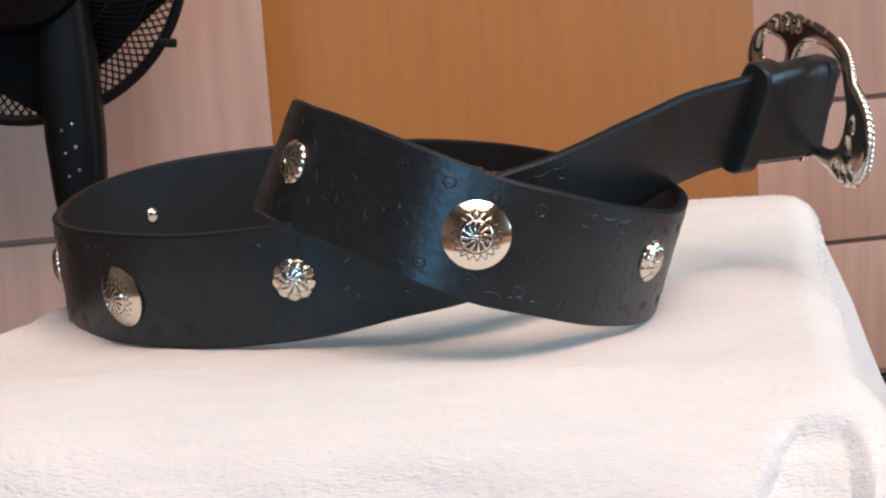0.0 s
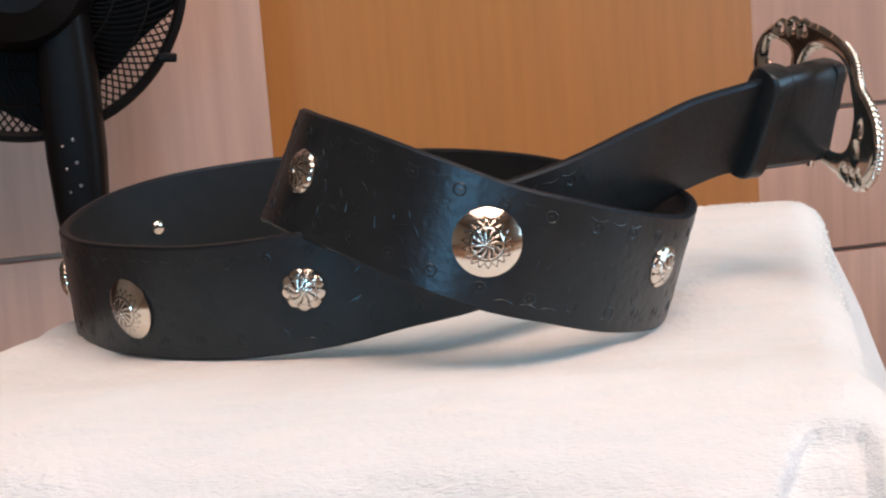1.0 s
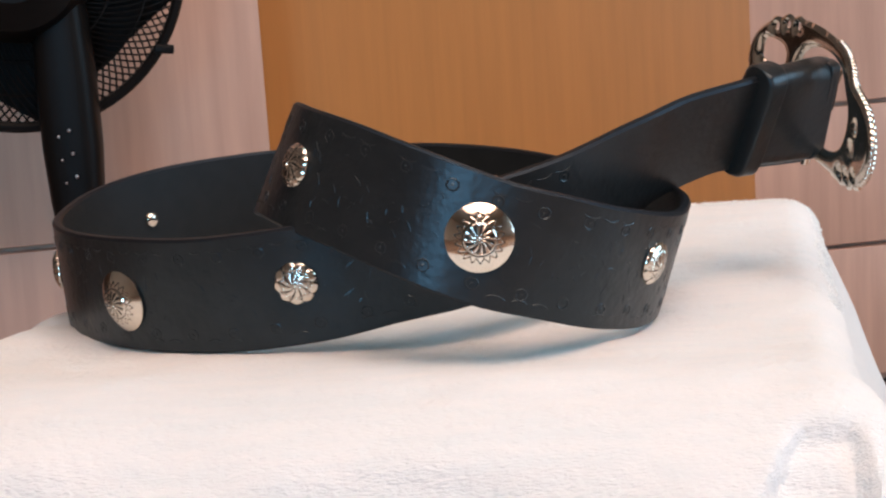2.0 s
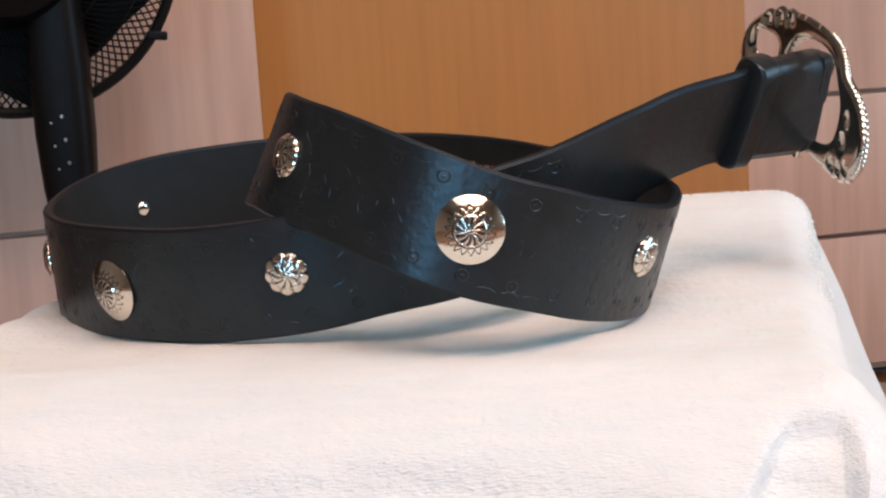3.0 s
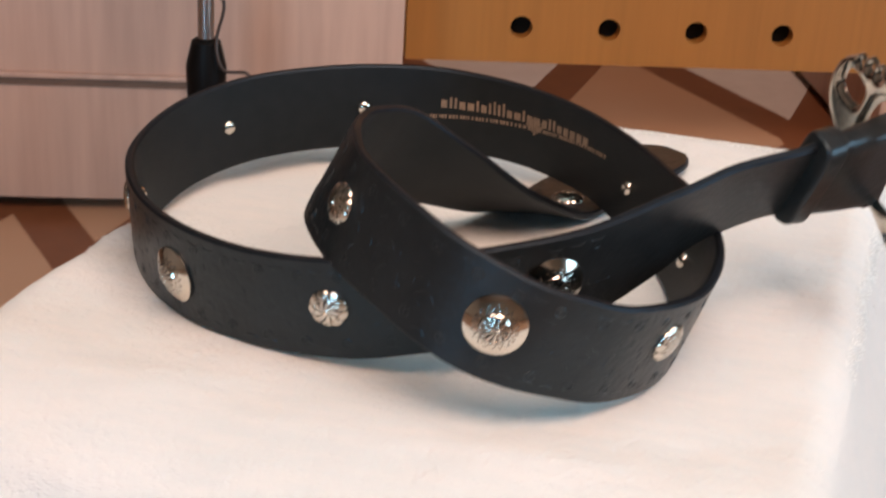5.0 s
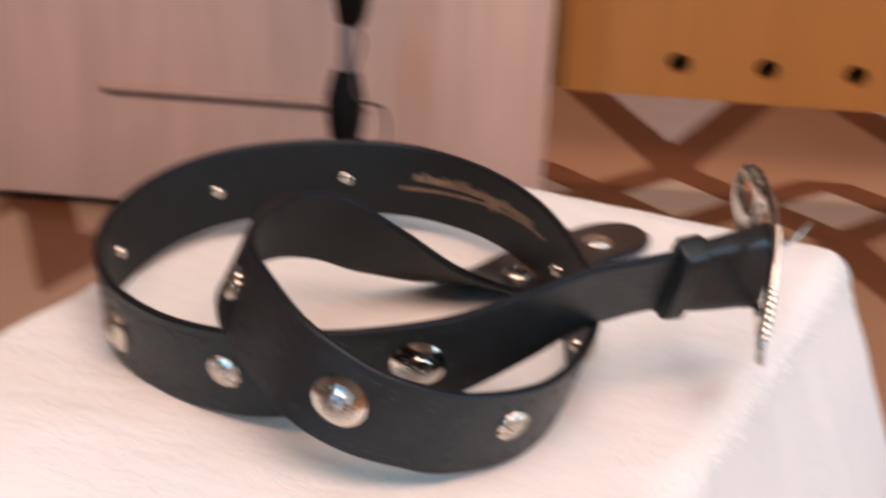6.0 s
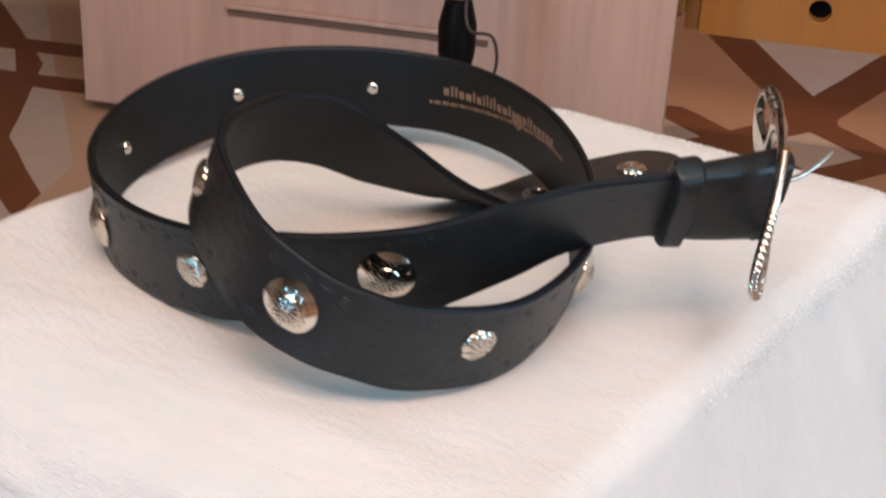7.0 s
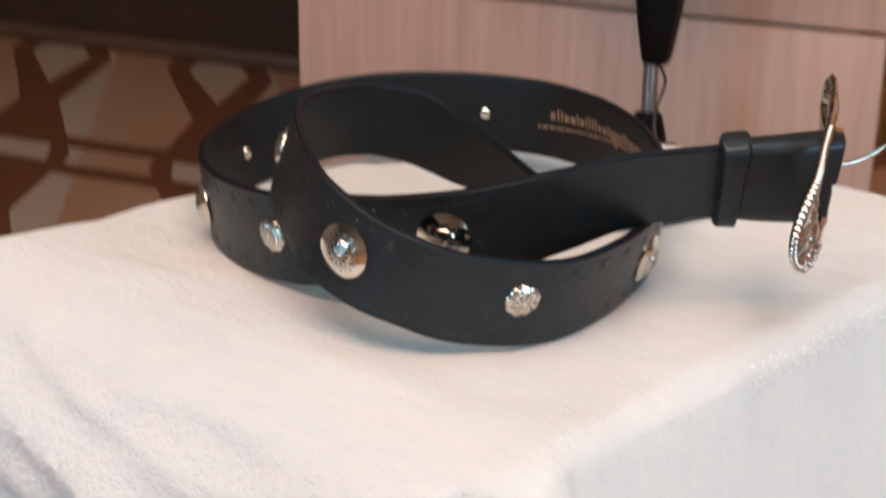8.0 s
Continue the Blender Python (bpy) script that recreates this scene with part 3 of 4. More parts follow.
    tube(bm, [base @ Vector(p) for p in smooth_line(pts, 60)], 0.024 * U, 6)
    keep(part("cord", bm, CORD), t, "thin dark brown power cord")


def smooth_line(pts, n):
    """Points on a smooth curve through pts (Catmull-Rom), n of them; works on vectors of any length."""
    pts = [np.array(p, float) for p in pts]
    ext = [2 * pts[0] - pts[1]] + pts + [2 * pts[-1] - pts[-2]]
    out = []
    for i in range(n):
        s = i / (n - 1) * (len(pts) - 1)
        k = min(int(s), len(pts) - 2)
        f = s - k
        a, b, c, d = ext[k:k + 4]
        out.append(0.5 * (2 * b + (c - a) * f + (2 * a - 5 * b + 4 * c - d) * f * f + (3 * b - a - 3 * c + d) * f ** 3))
    return out


# ---- belt ----
# Runs of the strap's middle line in plan units: x, y, height, lean in degrees of its upper edge outwards.
BUCKLE_RUN = [(1.88, 1.22, 0.778, 13), (1.645, 0.945, 0.778, 22), (1.375, 0.705, 0.766, 31), (1.07, 0.47, 0.702, 27), (0.83, 0.205, 0.608, 19), (0.48, -0.12, 0.475, 11), (0.09, -0.31, 0.385, 7)]
RING_RUN = [(-0.27, -0.43, 0.34, 6), (-0.63, -0.48, 0.28, 7), (-1.12, -0.39, 0.23, 8), (-1.57, -0.18, 0.22, 7), (-1.94, 0.21, 0.21, 5), (-2.16, 0.72, 0.22, 3), (-2.11, 1.25, 0.29, 1), (-1.86, 1.70, 0.34, -2), (-1.46, 2.04, 0.36, -4), (-1.06, 2.24, 0.36, -4), (-0.69, 2.33, 0.35, -6), (-0.24, 2.25, 0.34, -8), (0.17, 2.04, 0.31, -6), (0.48, 1.74, 0.27, -0), (0.74, 1.36, 0.23, 7), (0.94, 0.93, 0.22, 15)]
FRONT_RUN = [(1.04, 0.39, 0.21, 18), (0.97, -0.09, 0.20, 18), (0.74, -0.53, 0.29, 15), (0.48, -0.73, 0.39, 10), (0.22, -0.81, 0.48, 1), (-0.08, -0.80, 0.61, -7), (-0.42, -0.62, 0.74, -12)]
INNER_RUN = [(-0.64, -0.42, 0.80, -17), (-0.77, -0.17, 0.82, -24), (-0.84, 0.12, 0.78, -26), (-0.85, 0.39, 0.75, -27), (-0.77, 0.64, 0.70, -28), (-0.66, 0.85, 0.59, -32), (-0.45, 1.09, 0.39, -42), (-0.16, 1.42, 0.14, -65),
             (0.05, 1.81, -0.02, -83), (0.21, 2.21, -0.035, -88), (0.52, 2.75, -0.01, -86), (0.73, 2.99, 0.005, -86)]
WIDTH, THICK = 0.56, 0.05


def strap_frames(n=560):
    """Evenly spaced frames along the strap: point, along, across (to the upper edge), outwards."""
    fine = np.array(smooth_line(BUCKLE_RUN + RING_RUN + FRONT_RUN + INNER_RUN, 3000))
    seg = np.linalg.norm(np.diff(fine[:, :3], axis=0), axis=1)
    s = np.concatenate([[0], np.cumsum(seg)])
    even = np.linspace(0, s[-1], n)
    rows = np.stack([np.interp(even, s, fine[:, k]) for k in range(4)], 1)
    frames = []
    for i in range(n):
        t = Vector(rows[min(i + 2, n - 1), :3] - rows[max(i - 2, 0), :3]).normalized()
        up = (Vector((0, 0, 1)) - t.z * t).normalized()
        out = up.cross(t)
        ln = radians(rows[i, 3])
        w = math.cos(ln) * up + math.sin(ln) * out
        frames.append((Vector(rows[i, :3]), t, w, w.cross(t)))
    return frames, float(s[-1])


FRAMES, LENGTH = strap_frames()
STEP = LENGTH / (len(FRAMES) - 1)


def on_strap(s, v, h=0.0):
    """A point (metres) at length s along the strap, v across from its middle line, h out of its outer face."""
    f = max(0.0, min(s / STEP, len(FRAMES) - 1.001))
    i = int(f)
    k = f - i
    p = FRAMES[i][0].lerp(FRAMES[i + 1][0], k)
    w = FRAMES[i][2].lerp(FRAMES[i + 1][2], k).normalized()
    o = FRAMES[i][3].lerp(FRAMES[i + 1][3], k).normalized()
    return (p + w * v + o * (h + THICK / 2)) * U


def strap_pose(s, v, h=0.0):
    """The pose of a stud on the outer face: z points out, y across."""
    i = int(round(max(0, min(s / STEP, len(FRAMES) - 1))))
    _, t, w, o = FRAMES[i]
    m = Matrix((w.cross(o), w, o)).transposed().to_4x4()
    m.translation = on_strap(s, v, h)
    return m


def along(x, y, z):
    """The length along the strap nearest to a plan point."""
    q = Vector((x, y, z))
    return min(range(len(FRAMES)), key=lambda i: (FRAMES[i][0] - q).length) * STEP


def ribbon(bm, s0, s1, n, half, lo, hi, bevel=0.012, tip=False, mats=(0, 1, 2)):
    """A strap body between lengths s0 and s1, from depth lo to hi off the outer face; the end may narrow to a round tip."""
    rings = []
    for i in range(n + 1):
        s = s0 + (s1 - s0) * i / n
        hw = half
        if tip and s > s1 - 0.3:
            f = (s - (s1 - 0.3)) / 0.3
            hw = half * max(0.12, math.sqrt(max(0.0, 1 - (0.94 * f) ** 2.4)))
        b = min(bevel, hw * 0.4)
        prof = [(-hw + b, hi), (0, hi), (hw - b, hi), (hw, hi - b), (hw, lo + b), (hw - b, lo), (0, lo), (-hw + b, lo), (-hw, lo + b), (-hw, hi - b)]
        rings.append([bm.verts.new(on_strap(s, v, h)) for v, h in prof])
    k = len(rings[0])
    for a, b in zip(rings, rings[1:]):
        for j in range(k):
            f = bm.faces.new((a[j], b[j], b[(j + 1) % k], a[(j + 1) % k]))
            f.material_index = mats[0] if j in (0, 1) else mats[1] if j in (5, 6) else mats[2]
    bm.faces.new(rings[0])
    bm.faces.new(rings[-1][::-1])


def sleeve(bm, s0, s1, n, v0, v1, h0, h1, blunt=0.05, square=0.3, closed_end=0.0, swell=0.0):
    """A rounded leather sleeve round the strap between two lengths and two heights across it, from h0 to h1 off the middle sheet."""
    rings = []
    vm, vh, hm, hh = (v0 + v1) / 2, (v1 - v0) / 2, (h0 + h1) / 2, (h1 - h0) / 2
    for i in range(n + 1):
        f = i / n
        s = s0 + (s1 - s0) * f
        ease = 1 - 0.3 * (max(0.0, blunt - f) / blunt) ** 2 - 0.3 * (max(0.0, f - 1 + blunt) / blunt) ** 2
        if closed_end and s < s0 + closed_end:
            ease *= max(0.1, math.sqrt(1 - ((s0 + closed_end - s) / closed_end) ** 2))
        ring = []
        for j in range(32):
            a = 2 * math.pi * j / 32
            c, q = math.cos(a), math.sin(a)
            v = vm + vh * math.copysign(abs(c) ** square, c) * (1 - 0.02 * (1 - ease))
            h = hm + hh * ease * math.copysign(abs(q) ** 0.62, q) + (swell * (1 - f) if q > 0 else 0.0) * abs(q)
            ring.append(on_strap(max(s, 0.0), v, h - THICK / 2) + FRAMES[0][1] * min(s, 0.0) * U)
        rings.append([bm.verts.new(p) for p in ring])
    for a, b in zip(rings, rings[1:]):
        for j in range(32):
            bm.faces.new((a[j], b[j], b[(j + 1) % 32], a[(j + 1) % 32]))
    bm.faces.new(rings[0])
    bm.faces.new(rings[-1][::-1])
    bmesh.ops.recalc_face_normals(bm, faces=bm.faces)


def concho_height(big, f, an):
    """Height and darkening of a concho's face at a share f of its radius: (height, is_recess)."""
    if big:
        # a sloping brim and a raised round boss
        h = 0.006 + 0.056 * (1 - f ** 1.75) + (0.004 * (1 - (f / 0.5) ** 2) ** 0.8 if f < 0.5 else 0.0)
        if f < 0.07:
            return h - (0.004 if f < 0.035 else -0.002), f < 0.035
        if f < 0.42:
            q = (f - 0.07) / 0.35
            ray = math.sin(an * 12 + q * 3.6)
            bead = 0.6 + 0.4 * math.cos(q * 40)
            return h + 0.0016 * bead * max(0.0, ray) - (0.001 if ray < 0.05 else 0.0), ray < 0.05
        if f < 0.47:
            return h + 0.003, False
        if f < 0.51:
            return h - 0.003, True
        q = (f - 0.515) / 0.485
        if 0.04 < q < 0.42:
            tooth = abs(((an * 18 / (2 * math.pi)) % 1) - 0.5) * 2
            edge = abs(tooth - (1 - (q - 0.04) / 0.38))
            if edge < 0.13:
                return h - 0.0013, True
        return h, False
    h = 0.046 * math.sqrt(max(0.0, 1 - 0.93 * f * f)) - 0.004
    if f > 0.70:
        # scalloped petals, each with a raised ring and a bead
        q = (f - 0.70) / 0.30
        petal = ((an * 9 / (2 * math.pi)) % 1) - 0.5
        d = math.hypot(petal * 2.2, (q - 0.5) * 2.0)
        return h + 0.0024 * math.exp(-((d - 0.72) / 0.22) ** 2) + 0.002 * math.exp(-(d / 0.22) ** 2), d > 1.08
    if f > 0.60:
        return h + 0.003 * (0.55 + 0.45 * math.cos(an * 36)), f < 0.625
    if f > 0.14:
        q = (f - 0.14) / 0.46
        ray = math.sin(an * 9 + q * 4.0)
        return h + 0.0016 * (0.55 + 0.45 * math.cos(q * 30)) * max(0.0, ray), ray < -0.6
    return h + 0.003 * math.cos(f * 22), False


def concho_mesh(big):
    """A pressed silver concho: a smooth or scalloped brim and a raised middle with a beaded whorl."""
    bm = bmesh.new()
    R0 = 0.15 if big else 0.10
    nr, na = (56, 288) if big else (44, 216)
    rows, recess = [], []
    for i in range(nr + 1):
        f = i / nr
        row, low = [], []
        for j in range(na if i else 1):
            an = 2 * math.pi * j / na
            rr = R0 * f * (1 if big else 0.98 + 0.055 * abs(math.sin(an * 4.5)) * f ** 3)
            h, dark = concho_height(big, f, an)
            row.append(bm.verts.new((rr * math.cos(an) * U, rr * math.sin(an) * U, h * U)))
            low.append(dark)
        rows.append(row)
        recess.append(low)
    for j in range(na):
        bm.faces.new((rows[0][0], rows[1][j], rows[1][(j + 1) % na]))
    for i in range(1, nr):
        for j in range(na):
            f = bm.faces.new((rows[i][j], rows[i + 1][j], rows[i + 1][(j + 1) % na], rows[i][(j + 1) % na]))
            if recess[i][j]:
                f.material_index = 1
    rim = [bm.verts.new((v.co.x, v.co.y, 0)) for v in rows[nr]]
    for j in range(na):
        bm.faces.new((rows[nr][j], rim[j], rim[(j + 1) % na], rows[nr][(j + 1) % na]))
    me = bpy.data.meshes.new("concho")
    bm.normal_update()
    bm.to_mesh(me)
    bm.free()
    me.materials.append(SILVER)
    me.materials.append(SILVER_DARK)
    me.polygons.foreach_set("use_smooth", [True] * len(me.polygons))
    me.set_sharp_from_angle(angle=radians(50))
    return me


def rivet_mesh():
    bm = bmesh.new()
    lathe(bm, [(0.046 * U, 0), (0.046 * U, 0.012 * U), (0.038 * U, 0.026 * U), (0.02 * U, 0.034 * U), (0, 0.036 * U)], 20)
    me = bpy.data.meshes.new("rivet")
    bm.normal_update()
    bm.to_mesh(me)
    bm.free()
    me.materials.append(SILVER)
    me.polygons.foreach_set("use_smooth", [True] * len(me.polygons))
    return me


def buckle_gap(u, v):
    """How far a point of the buckle's plate lies inside its metal, in units (negative: outside or in an opening)."""
    def oval(a, b, p, cu=0.0, cv=0.0, dent=0.0):
        x, y = u - cu, v - cv
        r = math.hypot(x, y) + 1e-9
        c, q = x / r, y / r
        edge = 1 / ((abs(c) / a) ** p + (abs(q) / b) ** p + 1e-9) ** (1 / p)
        an = math.degrees(math.atan2(y, x)) % 360
        return (edge * (1 - dent * math.exp(-((an - 141) / 20) ** 2)) - r) * 0.9

    d = oval(0.655, 0.385, 2.2, dent=0.25)
    for cu, cv in BUCKLE_LOBES:
        d = max(d, 0.058 - math.hypot(u - cu, v - cv))
    d = min(d, -oval(0.285, 0.282, 2.4, -0.01, 0.0, 0.12))          # the main opening
    d = min(d, -oval(0.095, 0.085, 3.2, 0.468, 0.055))               # the opening at the heel
    for cu, cv, a, b in ((-0.405, 0.035, 0.024, 0.052), (-0.40, -0.105, 0.026, 0.055)):
        d = min(d, -oval(a, b, 2.0, cu, cv))
    for cu, cv in BUCKLE_LOBES:
        d = min(d, -oval(0.016, 0.026, 2.0, cu, cv))
    return d


BUCKLE_LOBES = [(sg * cu, sg * cv) for sg in (1, -1) for cu, cv in ((0.49, 0.224), (0.407, 0.275), (0.322, 0.300))]


def build_buckle(belt):
    """A Western frame buckle hinged on the strap's end: a dished, pierced plate with lobed corners and a roped rim."""
    yaw, rise = 1.945, 0.217
    along_b = Vector((math.cos(yaw) * math.cos(rise), math.sin(yaw) * math.cos(rise), math.sin(rise)))      # its length
    across_b = Vector((0.004, 0.0, 1.0))
    across_b = (across_b - across_b.dot(along_b) * along_b).normalized()
    face = along_b.cross(across_b).normalized()
    centre = Vector((1.918, 1.108, 0.850))
    m = Matrix((along_b * U, across_b * U, face * U)).transposed().to_4x4()
    m.translation = centre * U
    m = m @ Matrix.Rotation(0.182, 4, "Z") @ Matrix.Diagonal((1.03, 0.91, 1, 1))

    def dish(u, v):
        return -0.095 * ((u * math.cos(0.182) - v * math.sin(0.182)) / 0.63) ** 2

    # a fine lattice of the plate, its border drawn onto the outline, domed towards every edge
    step, eps = 0.0125, 1e-3
    nu, nv = 58, 37
    verts = {}
    bm = bmesh.new()
    for i in range(-nu, nu + 1):
        for j in range(-nv, nv + 1):
            u, v = i * step, j * step
            d = buckle_gap(u, v)
            if d < -step * 0.9:
                continue
            if d < step * 0.62:
                for _ in range(3):
                    d = buckle_gap(u, v)
                    gu, gv = (buckle_gap(u + eps, v) - d) / eps, (buckle_gap(u, v + eps) - d) / eps
                    g2 = gu * gu + gv * gv + 1e-6
                    u, v = u - d * gu / g2, v - d * gv / g2
                if math.hypot(u - i * step, v - j * step) > step * 1.1:
                    continue
                d = 0.0
            rise_f = math.sqrt(max(0.0, 1 - (1 - min(d, 0.055) / 0.055) ** 2))
            z = dish(u, v)
            # leaf scrolls in low relief on the face
            relief = 0.006 * rise_f * math.sin(26 * u + 9 * math.sin(14 * v)) * math.cos(21 * v - 6 * u)
            low = bm.verts.new((u, v, z - 0.028 * rise_f))
            verts[i, j] = (bm.verts.new((u, v, z + 0.022 * rise_f + relief)) if d > 0 else low, low, d > 0)
    for i in range(-nu, nu):
        for j in range(-nv, nv):
            q = [verts.get(k) for k in ((i, j), (i + 1, j), (i + 1, j + 1), (i, j + 1))]
            for tri in ((q[0], q[1], q[2]), (q[0], q[2], q[3])):
                if all(tri) and any(k[2] for k in tri):
                    bm.faces.new([k[0] for k in tri])
                    bm.faces.new([k[1] for k in tri[::-1]])
    for v in [v for v in bm.verts if not v.link_faces]:
        bm.verts.remove(v)
    bmesh.ops.transform(bm, matrix=m, verts=bm.verts)
    buckle = part("buckle", bm, BUCKLE, belt, "ornate silver Western buckle, pierced, with a roped rim")
    # the rope along the free end
    bm = bmesh.new()
    for i in range(50):
        an = radians(96 + 142 * i / 49)
        lo, hi = 0.30, 0.75
        for _ in range(16):
            mid = (lo + hi) / 2
            lo, hi = (mid, hi) if buckle_gap(mid * math.cos(an), mid * math.sin(an)) > 0 or mid < 0.335 else (lo, mid)
        u, v = (lo - 0.008) * math.cos(an), (lo - 0.008) * math.sin(an)
        mm = Matrix.Translation((u, v, dish(u, v) + 0.008)) @ Matrix.Rotation(an + 0.85, 4, "Z") @ Matrix.Diagonal((0.026, 0.0125, 0.022, 1))
        bmesh.ops.create_icosphere(bm, subdivisions=2, radius=1, matrix=mm)
    bmesh.ops.transform(bm, matrix=m, verts=bm.verts)
    part("roped_rim", bm, SILVER, buckle, "bright twisted rope rim")
    bm = bmesh.new()
    e0, w0 = FRAMES[0][0], FRAMES[0][2]
    tube(bm, [(e0 - w0 * 0.3) * U, (e0 + w0 * 0.3) * U], 0.026 * U, 12)
    part("hinge_bar", bm, SILVER, buckle)
    bm = bmesh.new()
    pts = [(1.86, 1.17, 0.80), (1.91, 1.22, 0.855), (1.97, 1.30, 0.865), (2.03, 1.42, 0.90), (2.085, 1.545, 0.96)]
    tube(bm, [Vector(p) * U for p in smooth_line(pts, 28)], [0.015 * U] * 22 + [0.014 * U, 0.013 * U, 0.012 * U, 0.010 * U, 0.008 * U, 0.006 * U], 10)
    part("tongue", bm, BUCKLE, buckle, "thin silver buckle prong")


def build_belt():
    belt = thing("belt", "coiled black leather belt with silver conchos and ornate buckle", "belt", None)
    half = WIDTH / 2
    bm = bmesh.new()
    ribbon(bm, 0.06, LENGTH, 520, half, -THICK, 0, tip=True)
    strap = part("strap", bm, (LEATHER, LEATHER_BACK, LEATHER_EDGE), belt)
    # the folded end, the two tabs that wrap the buckle's bar, and the keeper
    bm = bmesh.new()
    sleeve(bm, 0.03, 0.52, 40, -half + 0.03, half + 0.022, -0.06, 0.085, swell=0.05)
    fold = part("folded_end", bm, LEATHER, strap, "doubled leather fold that holds the buckle")
    for v0, v1, h1, s0 in ((0.006, half + 0.015, 0.128, -0.015), (-half + 0.04, -0.006, 0.122, 0.0)):
        bm = bmesh.new()
        sleeve(bm, s0, 0.12, 24, v0, v1, -0.045, h1, closed_end=0.04)
        part("bar_tab", bm, LEATHER, fold, "rounded leather tab wrapped round the buckle bar")
    bm = bmesh.new()
    sleeve(bm, 0.50, 0.635, 30, -half - 0.012, half + 0.05, -0.10, 0.122, blunt=0.16)
    part("keeper", bm, LEATHER, strap, "leather keeper loop")
    build_buckle(belt)

    big, small, riv = concho_mesh(True), concho_mesh(False), rivet_mesh()
    studs = [((0.30, -0.14, 0.46), 1, 0.02), ((-0.66, -0.47, 0.25), 0, 0.02), ((-1.58, -0.20, 0.21), 1, -0.03), ((-2.12, 0.66, 0.24), 0, 0), ((-1.94, 1.58, 0.31), 1, 0), ((-1.23, 2.18, 0.35), 0, 0),
             ((0.55, 1.64, 0.28), 0, 0), ((0.98, 0.84, 0.15), 1, -0.03), ((0.91, -0.27, 0.24), 0, 0.045), ((0.165, -0.81, 0.50), 1, 0.012), ((-0.64, -0.43, 0.79), 0, 0.01), ((-0.65, 0.60, 0.68), 1, 0),
             ((0.085, 2.01, -0.03), 0, 0.03), ((0.45, 2.68, 0), 0, 0.03)]
    for at, is_big, off in studs:
        s = along(*at)
        ob = new("concho", big if is_big else small)
        ob.matrix_world = strap_pose(s, off)
        keep(ob, belt, "large round silver concho with a sunburst rim" if is_big else "small scalloped silver flower concho")
        if at[2] == 0.68:      # set blind, with no head on the inside
            continue
        rv = new("rivet", riv)
        rv.matrix_world = strap_pose(s, off, -THICK) @ Matrix.Rotation(math.pi, 4, "X")
        keep(rv, belt, "small polished silver rivet head")
    build_tooling(strap)
    build_print(strap)


def build_tooling(strap):
    """Stamped rings along both edges, scallops and leaf strokes on the outer face, all in low relief."""
    rng = random.Random(11)
    bm = bmesh.new()
    s = 1.9
    k = 0
    while s < LENGTH - 0.4:
        for v, sg in ((-0.185, 1), (0.185, -1)):
            pts = [on_strap(s + 0.026 * math.cos(a), v + 0.026 * math.sin(a), -0.0025) for a in np.linspace(0, 2 * math.pi, 11)[:-1]]
            tube(bm, pts, 0.0054 * U, 5, True)
            tube(bm, [on_strap(s - 0.004, v, -0.004), on_strap(s + 0.004, v, -0.004)], 0.008 * U, 6)
            # broken scallops nearer the edge
            for ds in (0.0, 0.105):
                if rng.random() < 0.4:
                    continue
                pts = [on_strap(s + ds + 0.048 * math.cos(a), v - sg * (0.055 - 0.03 * math.sin(a)), -0.0038) for a in np.linspace(0.3, math.pi - 0.2, 6)]
                tube(bm, pts, [0.002 * U] + [0.0062 * U] * 4 + [0.002 * U], 5)
        if k % 5 in (0, 1, 2, 3):
            for _ in range(13):
                s1, v1, a1 = s + rng.uniform(-0.08, 0.12), rng.uniform(-0.13, 0.13), rng.uniform(0, math.pi)
                ln, bend = rng.uniform(0.04, 0.09), rng.uniform(-0.5, 0.5)
                pts = []
                for i in range(6):
                    f = i / 5 - 0.5
                    a2 = a1 + bend * f
                    pts.append(on_strap(s1 + ln * f * math.cos(a2), v1 + ln * f * math.sin(a2), -0.003))
                tube(bm, pts, [0.001 * U, 0.004 * U, 0.005 * U, 0.005 * U, 0.004 * U, 0.001 * U], 4)
        s += 0.21
        k += 1
    tagged(part("tooling", bm, LEATHER, strap), "stamped rings, scallops and leaf strokes pressed into the leather", kind="stuff")


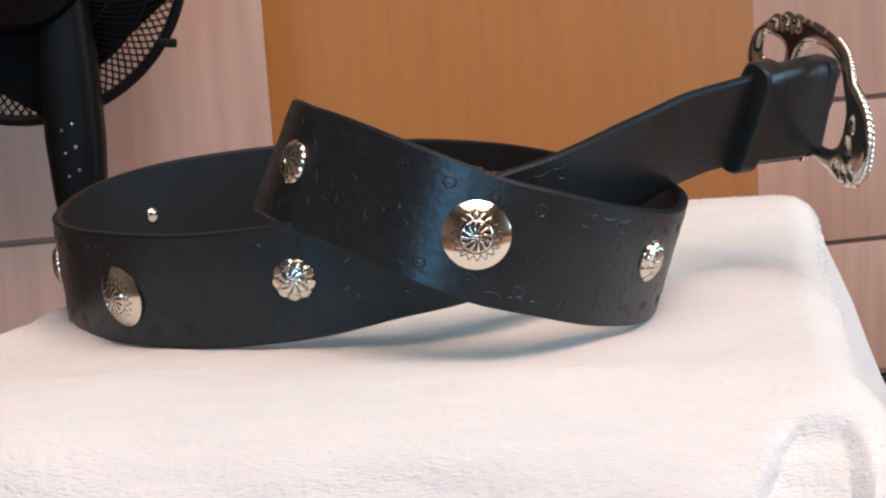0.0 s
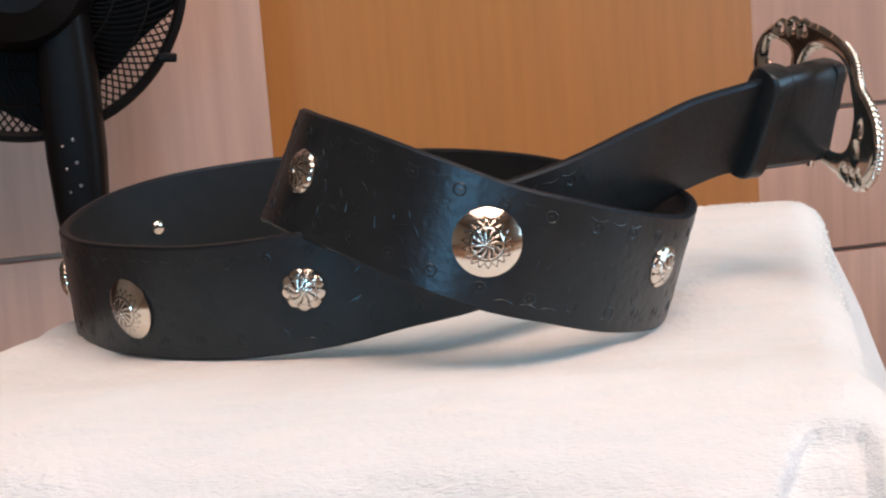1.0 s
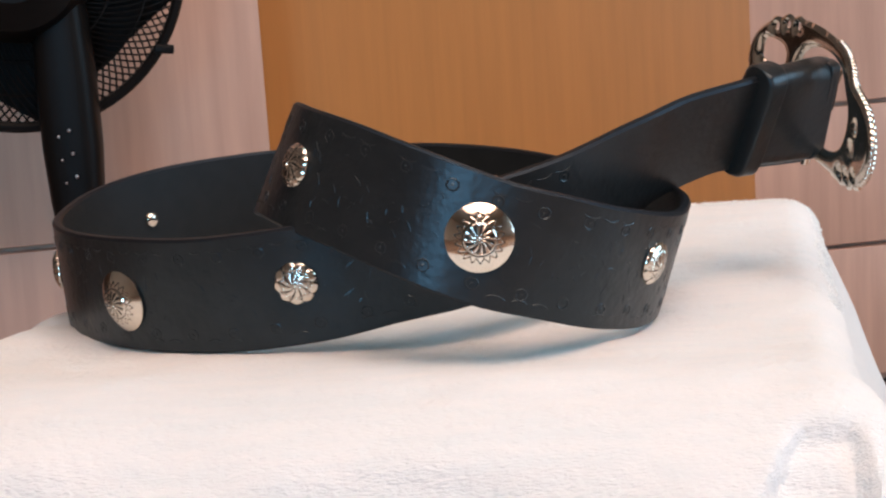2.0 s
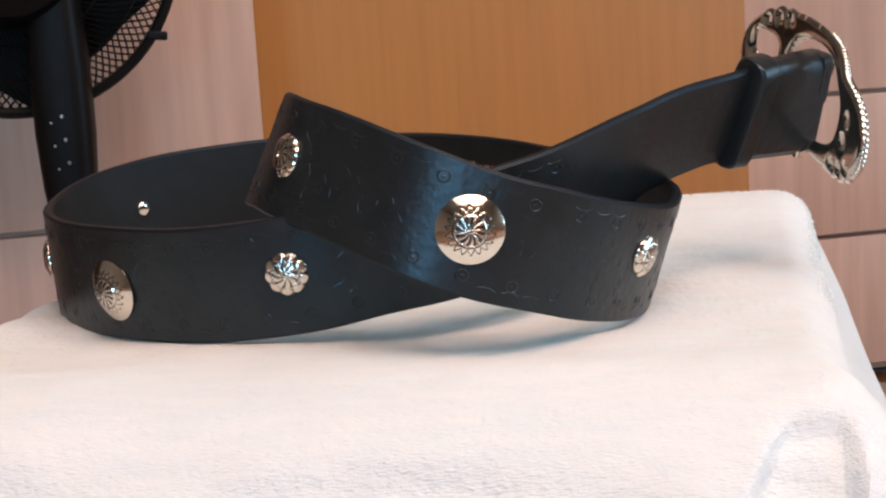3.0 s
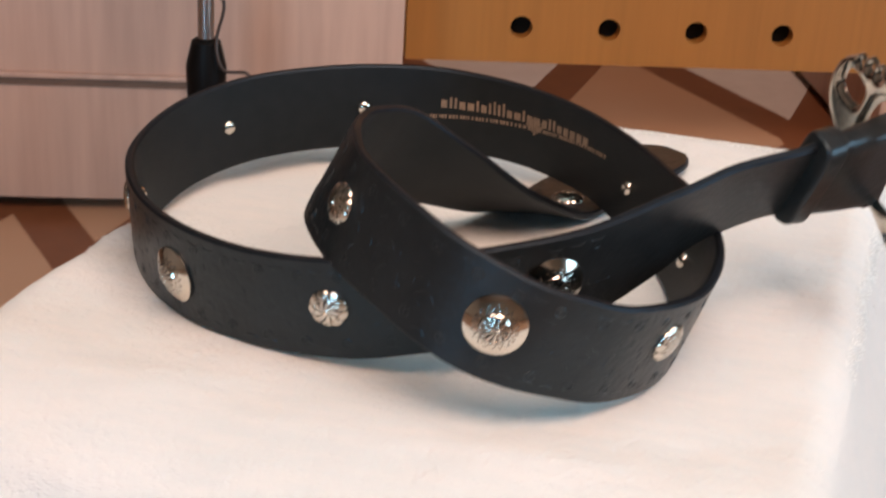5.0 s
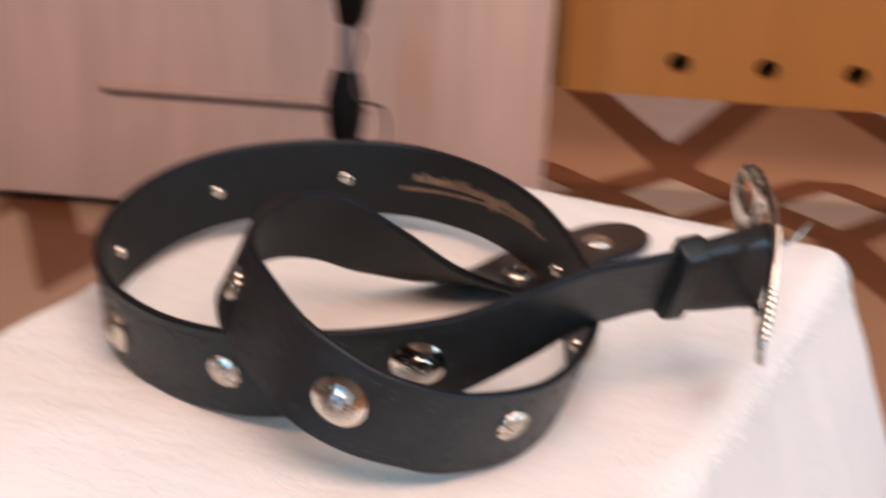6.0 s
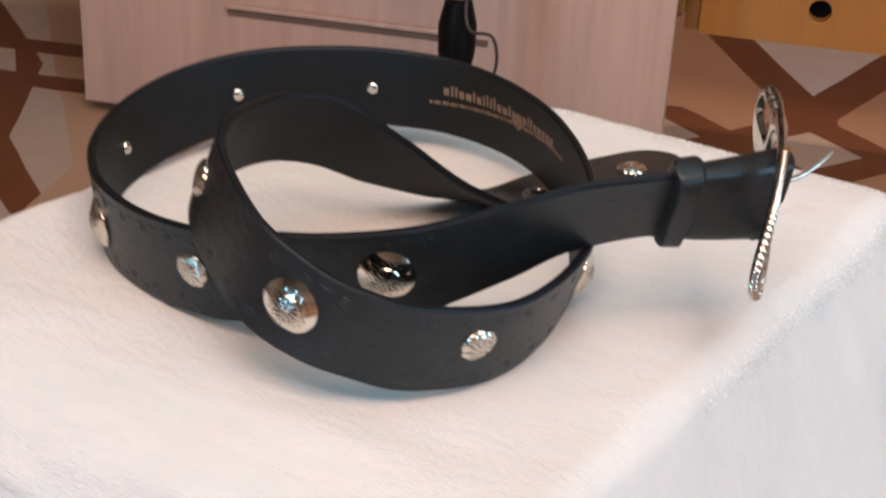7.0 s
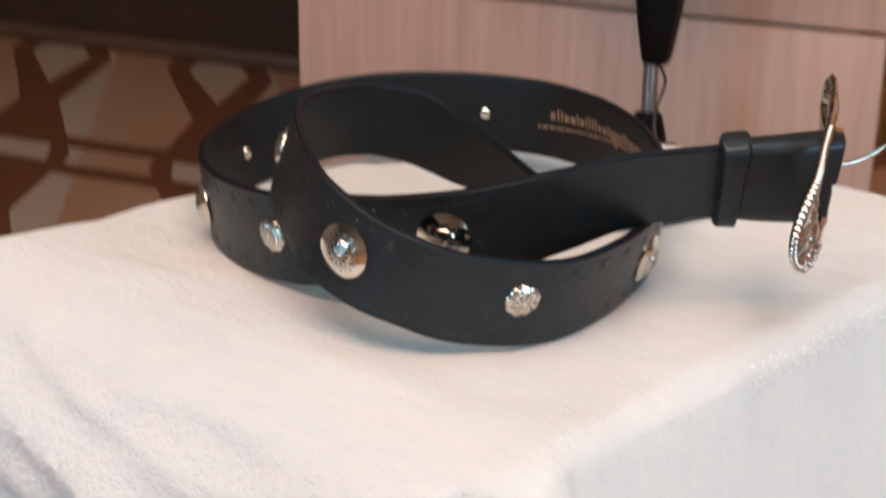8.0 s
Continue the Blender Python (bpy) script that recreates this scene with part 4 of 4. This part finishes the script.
def build_print(strap):
    """Two worn lines of gold print on the inner face, as plain bars, and a small emblem."""
    rng = random.Random(3)
    bm = bmesh.new()
    mid = along(-0.30, 2.24, 0.34) - 0.05

    def bar(sa, sb, va, vb):
        n = 4
        rows = []
        for i in range(n + 1):
            s = sa + (sb - sa) * i / n
            rows.append([bm.verts.new(on_strap(s, v, -THICK - h)) for v, h in ((va, 0.0), (va, 0.004), (vb, 0.004), (vb, 0.0))])
        for a, b in zip(rows, rows[1:]):
            for j in range(3):
                bm.faces.new((a[j], a[j + 1], b[j + 1], b[j]))
        bm.faces.new(rows[0])
        bm.faces.new(rows[-1][::-1])

    # the first line climbs slightly: short blocks, some narrow and tall
    s, end = mid - 0.41, mid + 0.66
    while s < end:
        v = 0.022 + 0.04 * (s - mid + 0.41)
        w, tall = rng.choice(((0.014, 0.088), (0.040, 0.052), (0.044, 0.050), (0.036, 0.052), (0.016, 0.074)))
        bar(s, s + w, v, v + tall)
        s += w + 0.017
    # the second, finer line
    s = mid - 0.51
    while s < mid + 0.86:
        v = -0.062 + 0.09 * (s - mid + 0.51)
        w = rng.uniform(0.006, 0.018)
        bar(s, s + w, v, v + 0.024)
        s += w + rng.choice((0.006, 0.008, 0.016))
    # the emblem between them: a small stepped lozenge
    for i in range(7):
        k = 3 - abs(i - 3)
        bar(mid + 0.19 + 0.018 * i, mid + 0.203 + 0.018 * i, 0.03 - 0.018 * k, 0.05 + 0.018 * k)
    part("print", bm, PRINT, strap, "worn gold print bars on the inner face", smooth=False)


# ---- build ----
build_room()
build_dresser("dresser", -9.20, 0.51, 15.76, (FLOOR + 0.2, -1.75, 20.0),
              "pale pink wood-grain laminate dresser with a grip rail", slot=(-6.64, -2.3, -4.03), inset=0.85)
build_dresser("dresser", 9.16, 20.0, 18.70, (-5.95, -3.5, -0.95, 20.0),
              "pale pink laminate dresser with plain drawer fronts beside the cupboard", top=20.0)
build_beech_cabinet()
build_dark_cabinet()
build_fan()
build_belt()
build_stool_and_towel()
